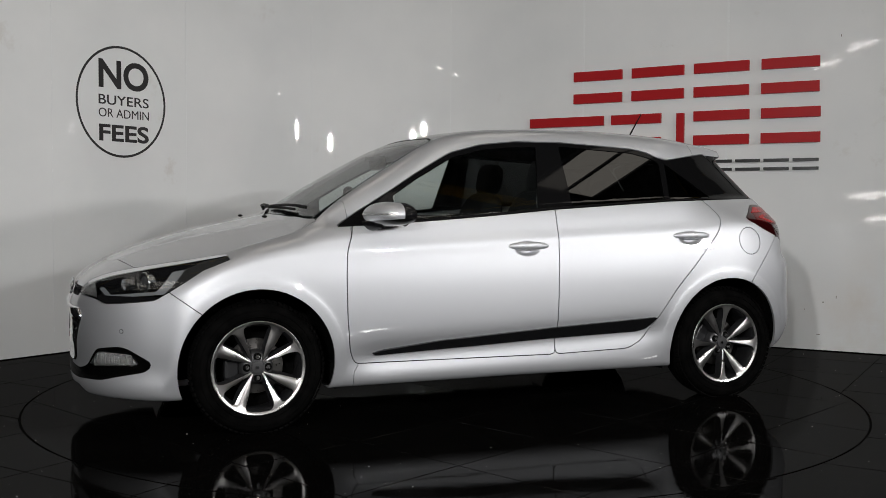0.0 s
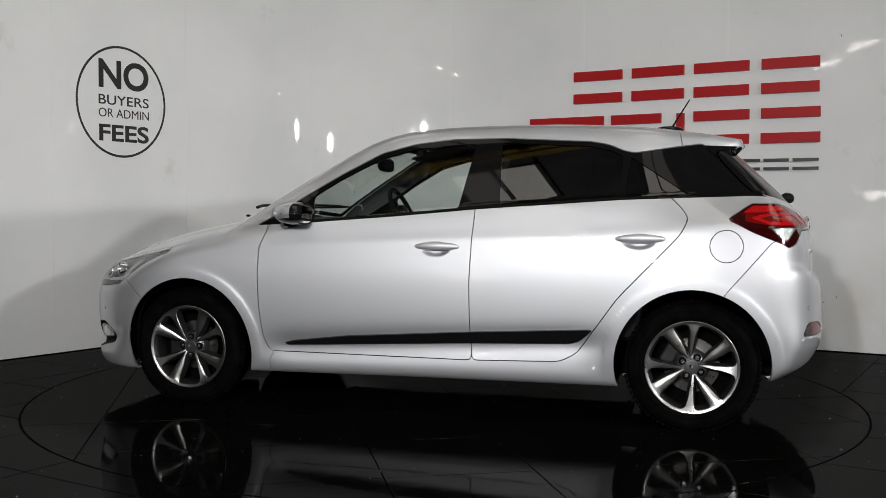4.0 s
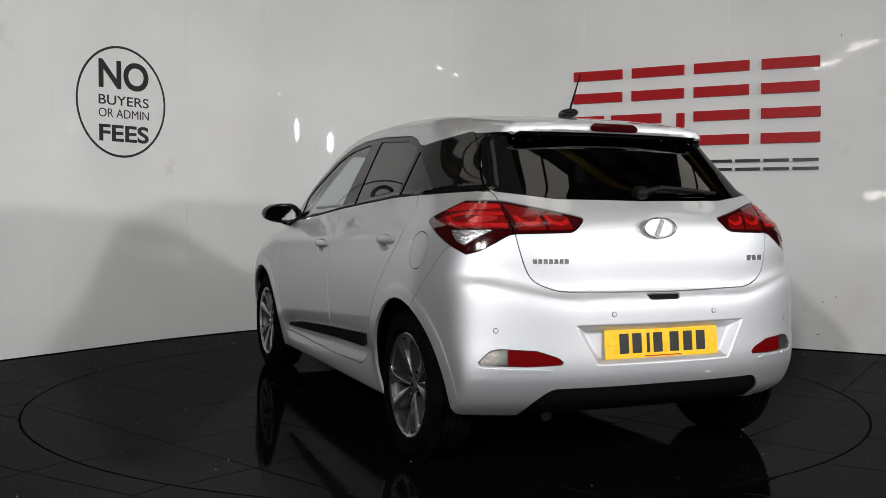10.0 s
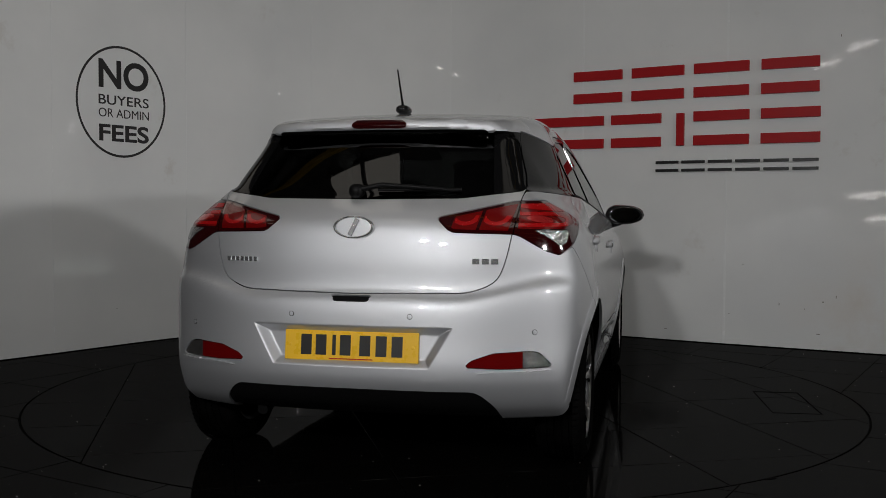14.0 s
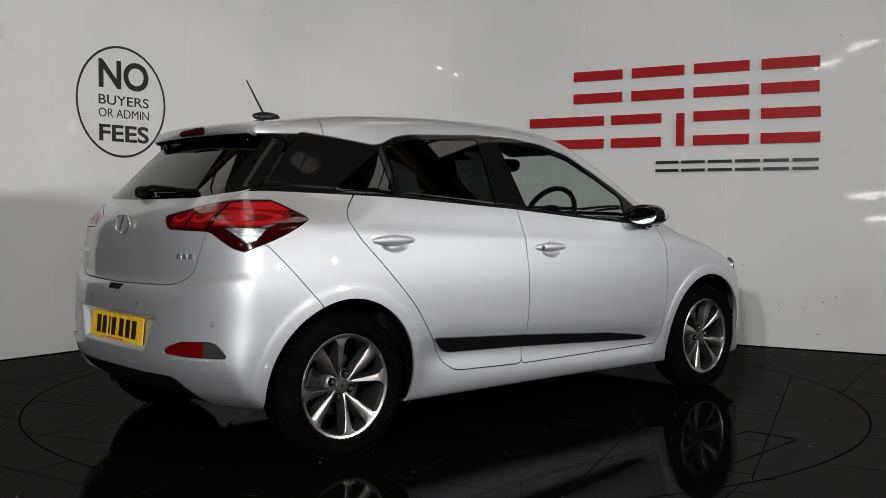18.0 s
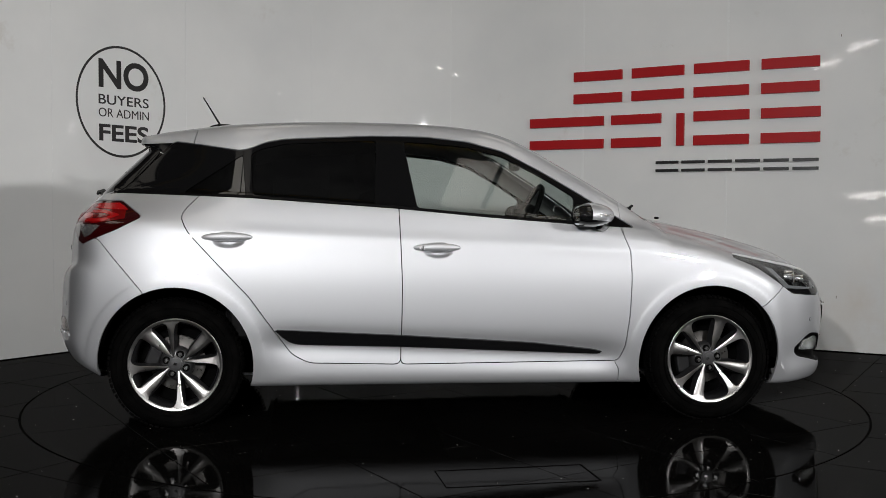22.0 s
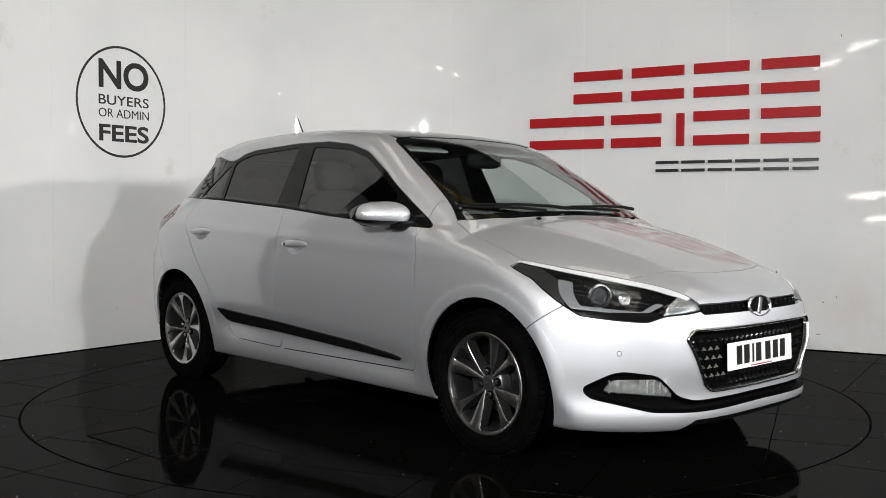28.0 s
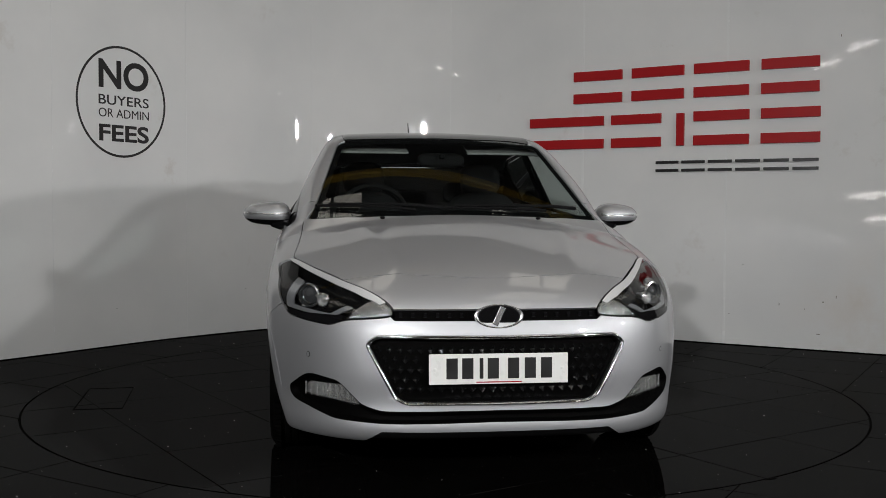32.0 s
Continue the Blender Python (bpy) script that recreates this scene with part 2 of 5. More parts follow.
def spun(rings, n=64, axis="y", closed=False):
    """Verts and faces of a turned body: rings of (radius, along)."""
    verts, faces = [], []
    for r, a in rings:
        for k in range(n):
            u = 2 * math.pi * k / n
            c, s = r * math.cos(u), r * math.sin(u)
            verts.append((c, a, s) if axis == "y" else (c, s, a))
    m = len(rings)
    for i in range(m if closed else m - 1):
        for k in range(n):
            a, b = i * n + k, i * n + (k + 1) % n
            c, d = ((i + 1) % m) * n + (k + 1) % n, ((i + 1) % m) * n + k
            faces.append((a, b, c, d))
    return verts, faces


def catmull(points, n):
    p = np.array(points, float)
    q = np.vstack([2 * p[0] - p[1], p, 2 * p[-1] - p[-2]])
    out = []
    for i in range(1, len(q) - 2):
        a, b, c, d = q[i - 1:i + 3]
        for t in np.arange(n) / n:
            out.append(0.5 * (2 * b + (c - a) * t + (2 * a - 5 * b + 4 * c - d) * t * t + (3 * b - a - 3 * c + d) * t ** 3))
    out.append(p[-1])
    return np.array(out)


# ---- the curved wall ----
WALL_PLAN = catmull([(-4.6, -1.35), (-3.45, 0.28), (-2.75, 1.27), (-2.06, 2.22), (-1.165, 2.99), (0.04, 3.12), (1.15, 2.58),
                     (2.15, 1.98), (3.2, 1.41), (4.35, 0.80), (5.6, 0.15)], 40)[40:-40]
WALL_S = np.r_[0, np.cumsum(np.hypot(*np.diff(WALL_PLAN, axis=0).T))]
WALL_TOP = 3.5


def on_wall(s, z, off=0.0):
    """The place at arc length s along the wall, height z, off metres in front of its face."""
    x, y = np.interp(s, WALL_S, WALL_PLAN[:, 0]), np.interp(s, WALL_S, WALL_PLAN[:, 1])
    e = 0.05
    tx = np.interp(s + e, WALL_S, WALL_PLAN[:, 0]) - np.interp(s - e, WALL_S, WALL_PLAN[:, 0])
    ty = np.interp(s + e, WALL_S, WALL_PLAN[:, 1]) - np.interp(s - e, WALL_S, WALL_PLAN[:, 1])
    k = math.hypot(tx, ty)
    return (x + off * ty / k, y - off * tx / k, z)


def wall_slab(s0, s1, z0, z1, o0, o1, step=0.06):
    n = max(1, int((s1 - s0) / step))
    verts, faces = [], []
    for i in range(n + 1):
        s = s0 + (s1 - s0) * i / n
        verts += [on_wall(s, z0, o1), on_wall(s, z1, o1), on_wall(s, z1, o0), on_wall(s, z0, o0)]
    for i in range(n):
        a, b = 4 * i, 4 * i + 4
        for j in range(4):
            k = (j + 1) % 4
            faces.append((a + j, a + k, b + k, b + j))
    faces += [(3, 2, 1, 0), tuple(4 * n + j for j in range(4))]
    return verts, faces


JOINTS = [0.015, 1.223, 2.391, 3.575, 4.804, 6.026, 7.211, 8.41, 9.66]
wall_back = tagged(mesh_object("wall_back", *wall_slab(0.0, WALL_S[-1], 0.0, WALL_TOP, -0.16, -0.012), GROUT, smooth=False),
                   "curved backing wall behind glossy white sheets", "wall", kind="structure")
# scuffs and nicks on the sheets: place along the wall, height, width, height of the mark
for a, z, w, h in ((8.02, 2.30, 0.004, 0.016), (7.35, 0.62, 0.012, 0.004), (7.62, 0.33, 0.006, 0.016), (7.80, 0.30, 0.004, 0.012), (7.93, 0.36, 0.010, 0.007), (7.25, 0.24, 0.010, 0.003),
                   (8.02, 0.40, 0.004, 0.02), (6.75, 0.09, 0.02, 0.004), (7.9, 0.12, 0.026, 0.004), (2.62, 0.52, 0.014, 0.003), (1.75, 0.28, 0.01, 0.004), (2.95, 0.36, 0.012, 0.003)):
    mesh_object("scuff", *wall_slab(a - w / 2, a + w / 2, z - h / 2, z + h / 2, 0.0003, 0.0009, 0.02), SCUFF, smooth=False, parent=wall_back)
JOINT_TRIM = vary(material("white_joint_trim", (0.76, 0.77, 0.77), 0.2), 20, 0.15, 0.3)
for a in JOINTS[1:-1]:
    w = 0.008 if a > 5.5 else 0.003
    mesh_object("joint_trim", *wall_slab(a - w, a + w, 0.006, WALL_TOP, 0.0003, 0.0016 if a < 5.5 else 0.003), JOINT_TRIM, smooth=False, parent=wall_back)
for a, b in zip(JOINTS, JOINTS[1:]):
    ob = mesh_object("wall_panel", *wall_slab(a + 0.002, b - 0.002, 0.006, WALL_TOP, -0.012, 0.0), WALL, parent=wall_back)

# ---- room ----
def room_box(name, x0, x1, y0, y1, z0, z1, mat, label, category):
    bm = bmesh.new()
    box(bm, x0, x1, y0, y1, z0, z1)
    return tagged(part(name, bm, mat, None), label, category, kind="structure")


ceiling = room_box("ceiling", -9, 9, -12.5, 5, 5.2, 5.4, CEILING, "dark showroom ceiling above the turntable", "ceiling")
room_box("wall_left", -9.2, -9, -12.5, 5, 0, 5.2, ROOM_WALL, "plain grey side wall of the showroom", "wall")
room_box("wall_right", 9, 9.2, -12.5, 5, 0, 5.2, ROOM_WALL, "plain grey side wall of the showroom", "wall")
room_box("wall_front", -9.2, 9.2, -12.7, -12.5, 0, 5.2, ROOM_WALL, "plain grey wall behind the camera", "wall")
room_box("wall_rear", -9.2, 9.2, 5, 5.2, 0, 5.2, ROOM_WALL, "plain grey wall behind the curved backdrop", "wall")


# ---- floor and turntable ----
TABLE_R = 2.2375


def clip_poly(poly, inside, cut):
    out = []
    for i, p in enumerate(poly):
        q = poly[(i + 1) % len(poly)]
        if inside(p):
            out.append(p)
        if inside(p) != inside(q):
            out.append(cut(p, q))
    return out


def ring_cut(p, q, r):
    """Where the edge from p to q meets the circle of radius r."""
    d = (q[0] - p[0], q[1] - p[1])
    a, b, c = d[0] ** 2 + d[1] ** 2, p[0] * d[0] + p[1] * d[1], p[0] ** 2 + p[1] ** 2 - r * r
    k = math.sqrt(max(b * b - a * c, 0))
    t = min((u for u in ((-b - k) / a, (-b + k) / a) if -1e-6 <= u <= 1 + 1e-6), default=0.5)
    return (p[0] + d[0] * t, p[1] + d[1] * t)


def subdivided(rect, n=10):
    out = []
    for i in range(4):
        p, q = rect[i], rect[(i + 1) % 4]
        out += [(p[0] + (q[0] - p[0]) * k / n, p[1] + (q[1] - p[1]) * k / n) for k in range(n)]
    return out


lean = random.Random(5)


def tile_mesh(name, poly, z0, z1, mat, parent):
    """A tile slab with a small chamfer along its edge."""
    n = len(poly)
    cx, cy = sum(p[0] for p in poly) / n, sum(p[1] for p in poly) / n
    ch, ax, ay = 0.0012, lean.uniform(-1, 1) * 0.0016, lean.uniform(-1, 1) * 0.0016
    up = lambda p: ax * (p[0] - cx) + ay * (p[1] - cy) - 0.0004
    def shrink(p):
        d = math.hypot(p[0] - cx, p[1] - cy) or 1
        return (p[0] - (p[0] - cx) / d * ch, p[1] - (p[1] - cy) / d * ch)
    verts = [(x, y, z0) for x, y in poly] + [(x, y, z1 - ch + up((x, y))) for x, y in poly] + [(*shrink(p), z1 + up(p)) for p in poly]
    faces = [tuple(range(2 * n, 3 * n))]
    for i in range(n):
        j = (i + 1) % n
        faces += [(i, j, n + j, n + i), (n + i, n + j, 2 * n + j, 2 * n + i)]
    return mesh_object(name, verts, faces, mat, smooth=False, parent=parent)


def arc_trim(poly, r, keep_in):
    """The part of a rectangle inside or outside a circle, the cut following the arc."""
    ins = (lambda p: p[0] ** 2 + p[1] ** 2 <= r * r) if keep_in else (lambda p: p[0] ** 2 + p[1] ** 2 >= r * r)
    res = clip_poly(poly, ins, lambda p, q: ring_cut(p, q, r))
    out = []
    for i, p in enumerate(res):
        q = res[(i + 1) % len(res)]
        out.append(p)
        if abs(math.hypot(*p) - r) < 1e-4 and abs(math.hypot(*q) - r) < 1e-4:
            a, b = math.atan2(p[1], p[0]), math.atan2(q[1], q[0])
            d = (b - a + math.pi) % (2 * math.pi) - math.pi
            n = max(1, int(abs(d) / 0.03))
            out += [(r * math.cos(a + d * k / n), r * math.sin(a + d * k / n)) for k in range(1, n)]
    return out


bm = bmesh.new()
box(bm, -9, 9, -12.5, 5, -0.2, -0.0115)
floor = tagged(part("floor", bm, GROUT, None), "dark polished stone tile floor with thin joints", "floor", kind="structure")
turntable = tagged(mesh_object("turntable", *spun([(0.001, -0.0105), (TABLE_R - 0.012, -0.0105)], 160, "z"), GROUT),
                   "round dark tiled turntable set flush in the floor", "turntable")


def lay_tiles(parent, r, keep_in, x0, x1, y0, y1, w, h, turn, sh):
    """Tiles in a square grid, w by h, turned by some degrees, trimmed to the circle."""
    gap = 0.0018
    c, s = math.cos(radians(turn)), math.sin(radians(turn))
    y = y0
    while y < y1:
        x = x0 + sh
        while x < x1:
            rect = [(x + gap, y + gap), (x + w - gap, y + gap), (x + w - gap, y + h - gap), (x + gap, y + h - gap)]
            rect = [(p[0] * c - p[1] * s, p[0] * s + p[1] * c) for p in rect]
            poly = arc_trim(subdivided(rect, 8), r, keep_in)
            if len(poly) > 3 and (keep_in or (max(p[1] for p in rect) > -5.2 and -4.6 < rect[0][0] < 4.6 and max(p[1] for p in rect) < 4.2)):
                if math.hypot(max(p[0] for p in poly) - min(p[0] for p in poly), max(p[1] for p in poly) - min(p[1] for p in poly)) > 0.05:
                    tile_mesh("tile", poly, -0.0105, 0.0, FLOOR, parent)
            x += w
        y += h


mesh_object("edge_seal", *spun([(TABLE_R - 0.010, -0.007), (TABLE_R - 0.008, -0.0045), (TABLE_R + 0.001, -0.0045), (TABLE_R + 0.003, -0.007)], 200, "z"), WELL, parent=turntable)
lay_tiles(turntable, TABLE_R - 0.008, True, -3.0, 3.0, -3.0, 3.0, 0.6, 0.6, 25.5, 0.0)
lay_tiles(floor, TABLE_R + 0.002, False, -7.2, 7.2, -7.2, 7.2, 0.6, 0.6, -31, 0.15)
# an access cover let into the turntable, and a chipped tile corner at its edge
for x0, x1, y0, y1 in ((-0.30, 0.30, -0.122, -0.116), (-0.30, 0.30, 0.118, 0.121), (0.295, 0.30, -0.116, 0.118), (-0.30, -0.297, -0.116, 0.118)):
    bm = bmesh.new()
    box(bm, x0, x1, y0, y1, -0.003, 0.0014, 0.0, pose(0.065, -1.86, 0, 0, 0, 4.3))
    part("cover_joint", bm, WELL, turntable)
mesh_object("chip", [(1.215, -1.885, 0.0012), (1.275, -1.862, 0.0012), (1.262, -1.838, 0.0012), (1.24, -1.87, 0.0016)], [(0, 1, 3), (1, 2, 3), (2, 0, 3)], WELL, smooth=False, parent=floor)
# the rest of the floor, outside the picture
for x0, x1, y0, y1 in ((-9, 9, -12.5, -4.81), (-9, -4.2, -4.8, 5), (4.2, 9, -4.8, 5)):
    tile_mesh("floor_field", [(x0, y0), (x1, y0), (x1, y1), (x0, y1)], -0.0105, -0.004, FLOOR, floor)


# ---- signs on the wall ----
def wall_mesh(name, verts2, faces, off, depth, mat, parent):
    """Lay a flat figure (s, z) on the wall with some depth."""
    n = len(verts2)
    verts = [on_wall(s, z, off + depth) for s, z in verts2] + [on_wall(s, z, off) for s, z in verts2]
    count = {}
    for f in faces:
        for i in range(len(f)):
            e = (f[i], f[(i + 1) % len(f)])
            count[e] = True
    allf = [tuple(f) for f in faces]
    for a, b in count:
        if (b, a) not in count:
            allf.append((b, a, a + n, b + n))
    return mesh_object(name, verts, allf, mat, smooth=False, parent=parent)


def text_figure(body, s0, s1, z0, z1, bold=0.0):
    """The outline of a line of letters, fitted into a rectangle on the wall."""
    c = bpy.data.curves.new("letters", "FONT")
    c.body, c.resolution_u, c.offset = body, 6, bold
    tmp = bpy.data.objects.new("letters", c)
    scene.collection.objects.link(tmp)
    dg = bpy.context.evaluated_depsgraph_get()
    me = tmp.evaluated_get(dg).to_mesh()
    co = np.array([v.co[:2] for v in me.vertices])
    faces = [tuple(p.vertices) for p in me.polygons]
    if me.polygons and me.polygons[0].normal.z < 0:
        faces = [f[::-1] for f in faces]
    tmp.to_mesh_clear()
    bpy.data.objects.remove(tmp)
    lo, hi = co.min(0), co.max(0)
    co = (co - lo) / (hi - lo) * [s1 - s0, z1 - z0] + [s0, z0]
    return [tuple(v) for v in co], faces


round_sign = tagged(new("round_sign"), "black ring with bold black words about fees on a white wall", "wall sign")
n = 96
ring = [(1.806 + r * 0.9765 * math.cos(2 * math.pi * k / n), 1.8135 + r * 1.02 * math.sin(2 * math.pi * k / n)) for r in (0.404, 0.387) for k in range(n)]
wall_mesh("ring", ring, [(k, (k + 1) % n, n + (k + 1) % n, n + k)[::1] for k in range(n)], 0.0005, 0.0015, BLACK_SIGN, round_sign)
for body, s0, s1, z0, z1, bold in (("NO", 1.605, 2.048, 1.905, 2.118, 0.026), ("BUYERS", 1.603, 2.048, 1.786, 1.858, 0.008),
                                   ("OR ADMIN", 1.603, 2.049, 1.694, 1.759, 0.0), ("FEES", 1.606, 2.047, 1.517, 1.643, 0.025)):
    vs, fs = text_figure(body, s0, s1, z0, z1, bold)
    wall_mesh("lettering", vs, fs, 0.0005, 0.0015, BLACK_SIGN, round_sign)


def bars(parent, name, rows, mat, depth):
    for s0, s1, z0, z1 in rows:
        mesh_object(name, *wall_slab(s0, s1, z0, z1, 0.003, 0.003 + depth, 0.05), mat, smooth=False, parent=parent)


name_sign = tagged(new("name_sign"), "raised red and black bars of a dealer sign on white wall", "wall sign")
rows = []
for s0, s1 in ((5.95, 6.365), (6.45, 6.877), (6.957, 7.376), (7.467, 7.879)):
    rows += [(s0, s1, 1.906, 1.985), (s0, s1, 2.088, 2.166)]
for s0, s1 in ((5.552, 6.211), (6.279, 6.695), (6.959, 7.382), (7.469, 7.89)):
    rows += [(s0, s1, 1.536, 1.612), (s0, s1, 1.722, 1.798)]
rows.append((6.823, 6.883, 1.538, 1.79))
bars(name_sign, "red_bar", rows, RED_SIGN, 0.025)
rows = []
for k in range(6):
    s0 = 6.658 + k * 0.2085
    rows += [(s0, s0 + 0.182, 1.334, 1.356), (s0, s0 + 0.182, 1.398, 1.420)]
bars(name_sign, "black_bar", rows, BLACK_SIGN, 0.02)

# ---- ceiling tubes ----
def tube_light(x, y, z, length, turn, drop):
    """A strip light, hung from the ceiling (drop) or held on a wall."""
    t = tagged(new("strip_light"), "lit white strip light hung under the dark ceiling" if drop else "lit white strip light fixed to the wall", "strip light", "strip lights")
    bm = bmesh.new()
    box(bm, -length / 2, length / 2, -0.06, 0.06, 0.0, 0.06, 0.01)
    part("housing", bm, CEILING, t)
    bm = bmesh.new()
    box(bm, -length / 2 + 0.03, length / 2 - 0.03, -0.035, 0.035, -0.03, -0.001, 0.01)
    part("tube", bm, TUBE, t)
    if drop:
        for sx in (-0.4, 0.4):
            bm = bmesh.new()
            box(bm, sx * length - 0.004, sx * length + 0.004, -0.004, 0.004, 0.06, 5.2 - z)
            part("hanger", bm, CEILING, t)
        t.matrix_world = pose(x, y, z, 0, 0, turn)
    else:
        # flat on the wall, its tube towards the room
        t.matrix_world = pose(x, y, z, 0, 90, 0) if turn == 90 else pose(x, y, z, 90, 0, 0)


for x, y, z, length, turn in ((-2.75, -7.2, 3.86, 0.55, 4), (-1.7, -11.8, 4.45, 0.8, 0), (-6.8, -11.8, 4.45, 0.8, 0)):
    tube_light(x, y, z, length, turn, True)
for x, z, length in ((-5.95, 1.42, 1.3), (-5.6, 0.86, 0.9)):
    tube_light(x, -12.44, z, length, 0, False)
for y, z, length in ((-2.95, 4.05, 0.7), (-2.65, 3.5, 0.4)):
    tube_light(8.94, y, z, length, 90, False)


# ---- roof lights between the trusses ----
def roof_light(x, y):
    t = tagged(new("roof_light"), "dim translucent roof light set between the trusses", "roof light", "roof lights")
    bm = bmesh.new()
    box(bm, x - 0.48, x + 0.48, y - 0.82, y + 0.82, 5.17, 5.199, 0.004)
    part("pane", bm, SKY_PANE, t)
    for k in (-0.5, 0.0, 0.5):
        bm = bmesh.new()
        box(bm, x + k - 0.025, x + k + 0.025, y - 0.86, y + 0.86, 5.14, 5.199, 0.004)
        part("glazing_bar", bm, CEILING, t)


SKY_PANE = glow("translucent_pane", (1.0, 0.93, 0.82), 0.95)
for x in (-4.5, -1.5, 1.5, 4.5):
    for y in (0.6, -1.8, -4.2):
        roof_light(x, y)


# ---- yellow roof steel above and behind the camera ----
def roof_truss(y):
    t = tagged(new("roof_truss"), "yellow painted steel truss under the ceiling", "roof truss", "roof trusses")
    for z in (4.98, 5.15):
        bm = bmesh.new()
        box(bm, -9, 9, y - 0.05, y + 0.05, z - 0.03, z + 0.03, 0.006)
        part("chord", bm, YELLOW_STEEL, t)
    for k in range(24):
        bm = bmesh.new()
        box(bm, -0.20, 0.20, -0.02, 0.02, -0.015, 0.015, 0.0, pose(-8.6 + 0.75 * k, y, 5.065, 0, 24 if k % 2 else -24, 0))
        part("brace", bm, YELLOW_STEEL, t)


for y in (1.8, -0.6, -3.0, -5.4, -7.8, -10.2):
    roof_truss(y)

# ---- the car ----
# X forward, Y to its left, Z up, origin on the ground midway between the axles
AXLE, HUB_Z, TYRE_R, HUB_Y = 1.285, 0.297, 0.300, 0.842


def runs(*lists):
    out = []
    for p, n in lists:
        out += [tuple(v) for v in catmull(p, n)[:-1]]
    return np.array(out)


PROFILE = runs(
    ([(1.55, 0.172), (1.98, 0.156)], 3),
    ([(1.98, 0.156), (2.055, 0.168), (2.082, 0.22), (2.072, 0.30), (2.09, 0.42), (2.088, 0.54), (2.065, 0.625), (2.015, 0.70), (1.905, 0.772),
      (1.75, 0.836), (1.5, 0.91), (1.25, 0.967), (1.09, 1.0)], 8),
    ([(1.09, 1.0), (0.87, 1.135), (0.63, 1.272), (0.43, 1.373), (0.27, 1.426), (0.08, 1.456), (-0.12, 1.470), (-0.4, 1.476), (-0.7, 1.473),
      (-1.05, 1.454), (-1.35, 1.42), (-1.525, 1.39)], 8),
    ([(-1.525, 1.39), (-1.536, 1.362), (-1.526, 1.346), (-1.487, 1.335)], 4),
    ([(-1.487, 1.335), (-1.595, 1.235), (-1.715, 1.12), (-1.765, 1.068)], 6),
    ([(-1.765, 1.068), (-1.82, 1.01), (-1.855, 0.95), (-1.872, 0.85), (-1.876, 0.765), (-1.880, 0.73), (-1.891, 0.708), (-1.907, 0.688), (-1.917, 0.645), (-1.922, 0.54), (-1.927, 0.44), (-1.915, 0.37), (-1.87, 0.29), (-1.79, 0.235)], 7),
    ([(-1.79, 0.235), (-1.55, 0.185), (-1.5, 0.185)], 3),
    ([(-1.5, 0.185), (1.55, 0.185)], 2))
BELT = np.polyfit([-1.6, -1.17, -0.95, -0.25, 0.14, 0.64, 0.91, 1.3, 2.0], [1.092, 1.08, 1.072, 1.026, 0.99, 0.952, 0.937, 0.90, 0.82], 4)


def step(a, b, x):
    t = np.clip((x - a) / (b - a), 0, 1)
    return t * t * (3 - 2 * t)


def seg_distance(poly, x, y):
    """Signed distance to a closed outline, negative inside."""
    x, y = np.asarray(x, float), np.asarray(y, float)
    best = np.full(x.shape, 1e9)
    inside = np.zeros(x.shape, bool)
    a = np.asarray(poly, float)
    b = np.roll(a, -1, 0)
    for (ax, ay), (bx, by) in zip(a, b):
        ex, ey = bx - ax, by - ay
        l2 = ex * ex + ey * ey
        if l2 < 1e-14:
            continue
        wx, wy = x - ax, y - ay
        t = np.clip((wx * ex + wy * ey) / l2, 0, 1)
        best = np.minimum(best, (wx - ex * t) ** 2 + (wy - ey * t) ** 2)
        c = (ay > y) != (by > y)
        if abs(by - ay) > 1e-12:
            inside ^= c & (x < (bx - ax) * (y - ay) / (by - ay) + ax)
    d = np.sqrt(best)
    return np.where(inside, -d, d)


# the outline's distance on a fine sheet, for the first coarse search
GX, GZ = np.arange(-2.2, 2.4, 0.01), np.arange(0.0, 1.7, 0.01)
SHEET = seg_distance(PROFILE, *np.meshgrid(GX, GZ, indexing="ij"))


def sheet_distance(x, z):
    u, w = np.clip((x - GX[0]) / 0.01, 0, len(GX) - 1.001), np.clip((z - GZ[0]) / 0.01, 0, len(GZ) - 1.001)
    i, j = u.astype(int), w.astype(int)
    fu, fw = u - i, w - j
    return (SHEET[i, j] * (1 - fu) * (1 - fw) + SHEET[i + 1, j] * fu * (1 - fw) + SHEET[i, j + 1] * (1 - fu) * fw + SHEET[i + 1, j + 1] * fu * fw)


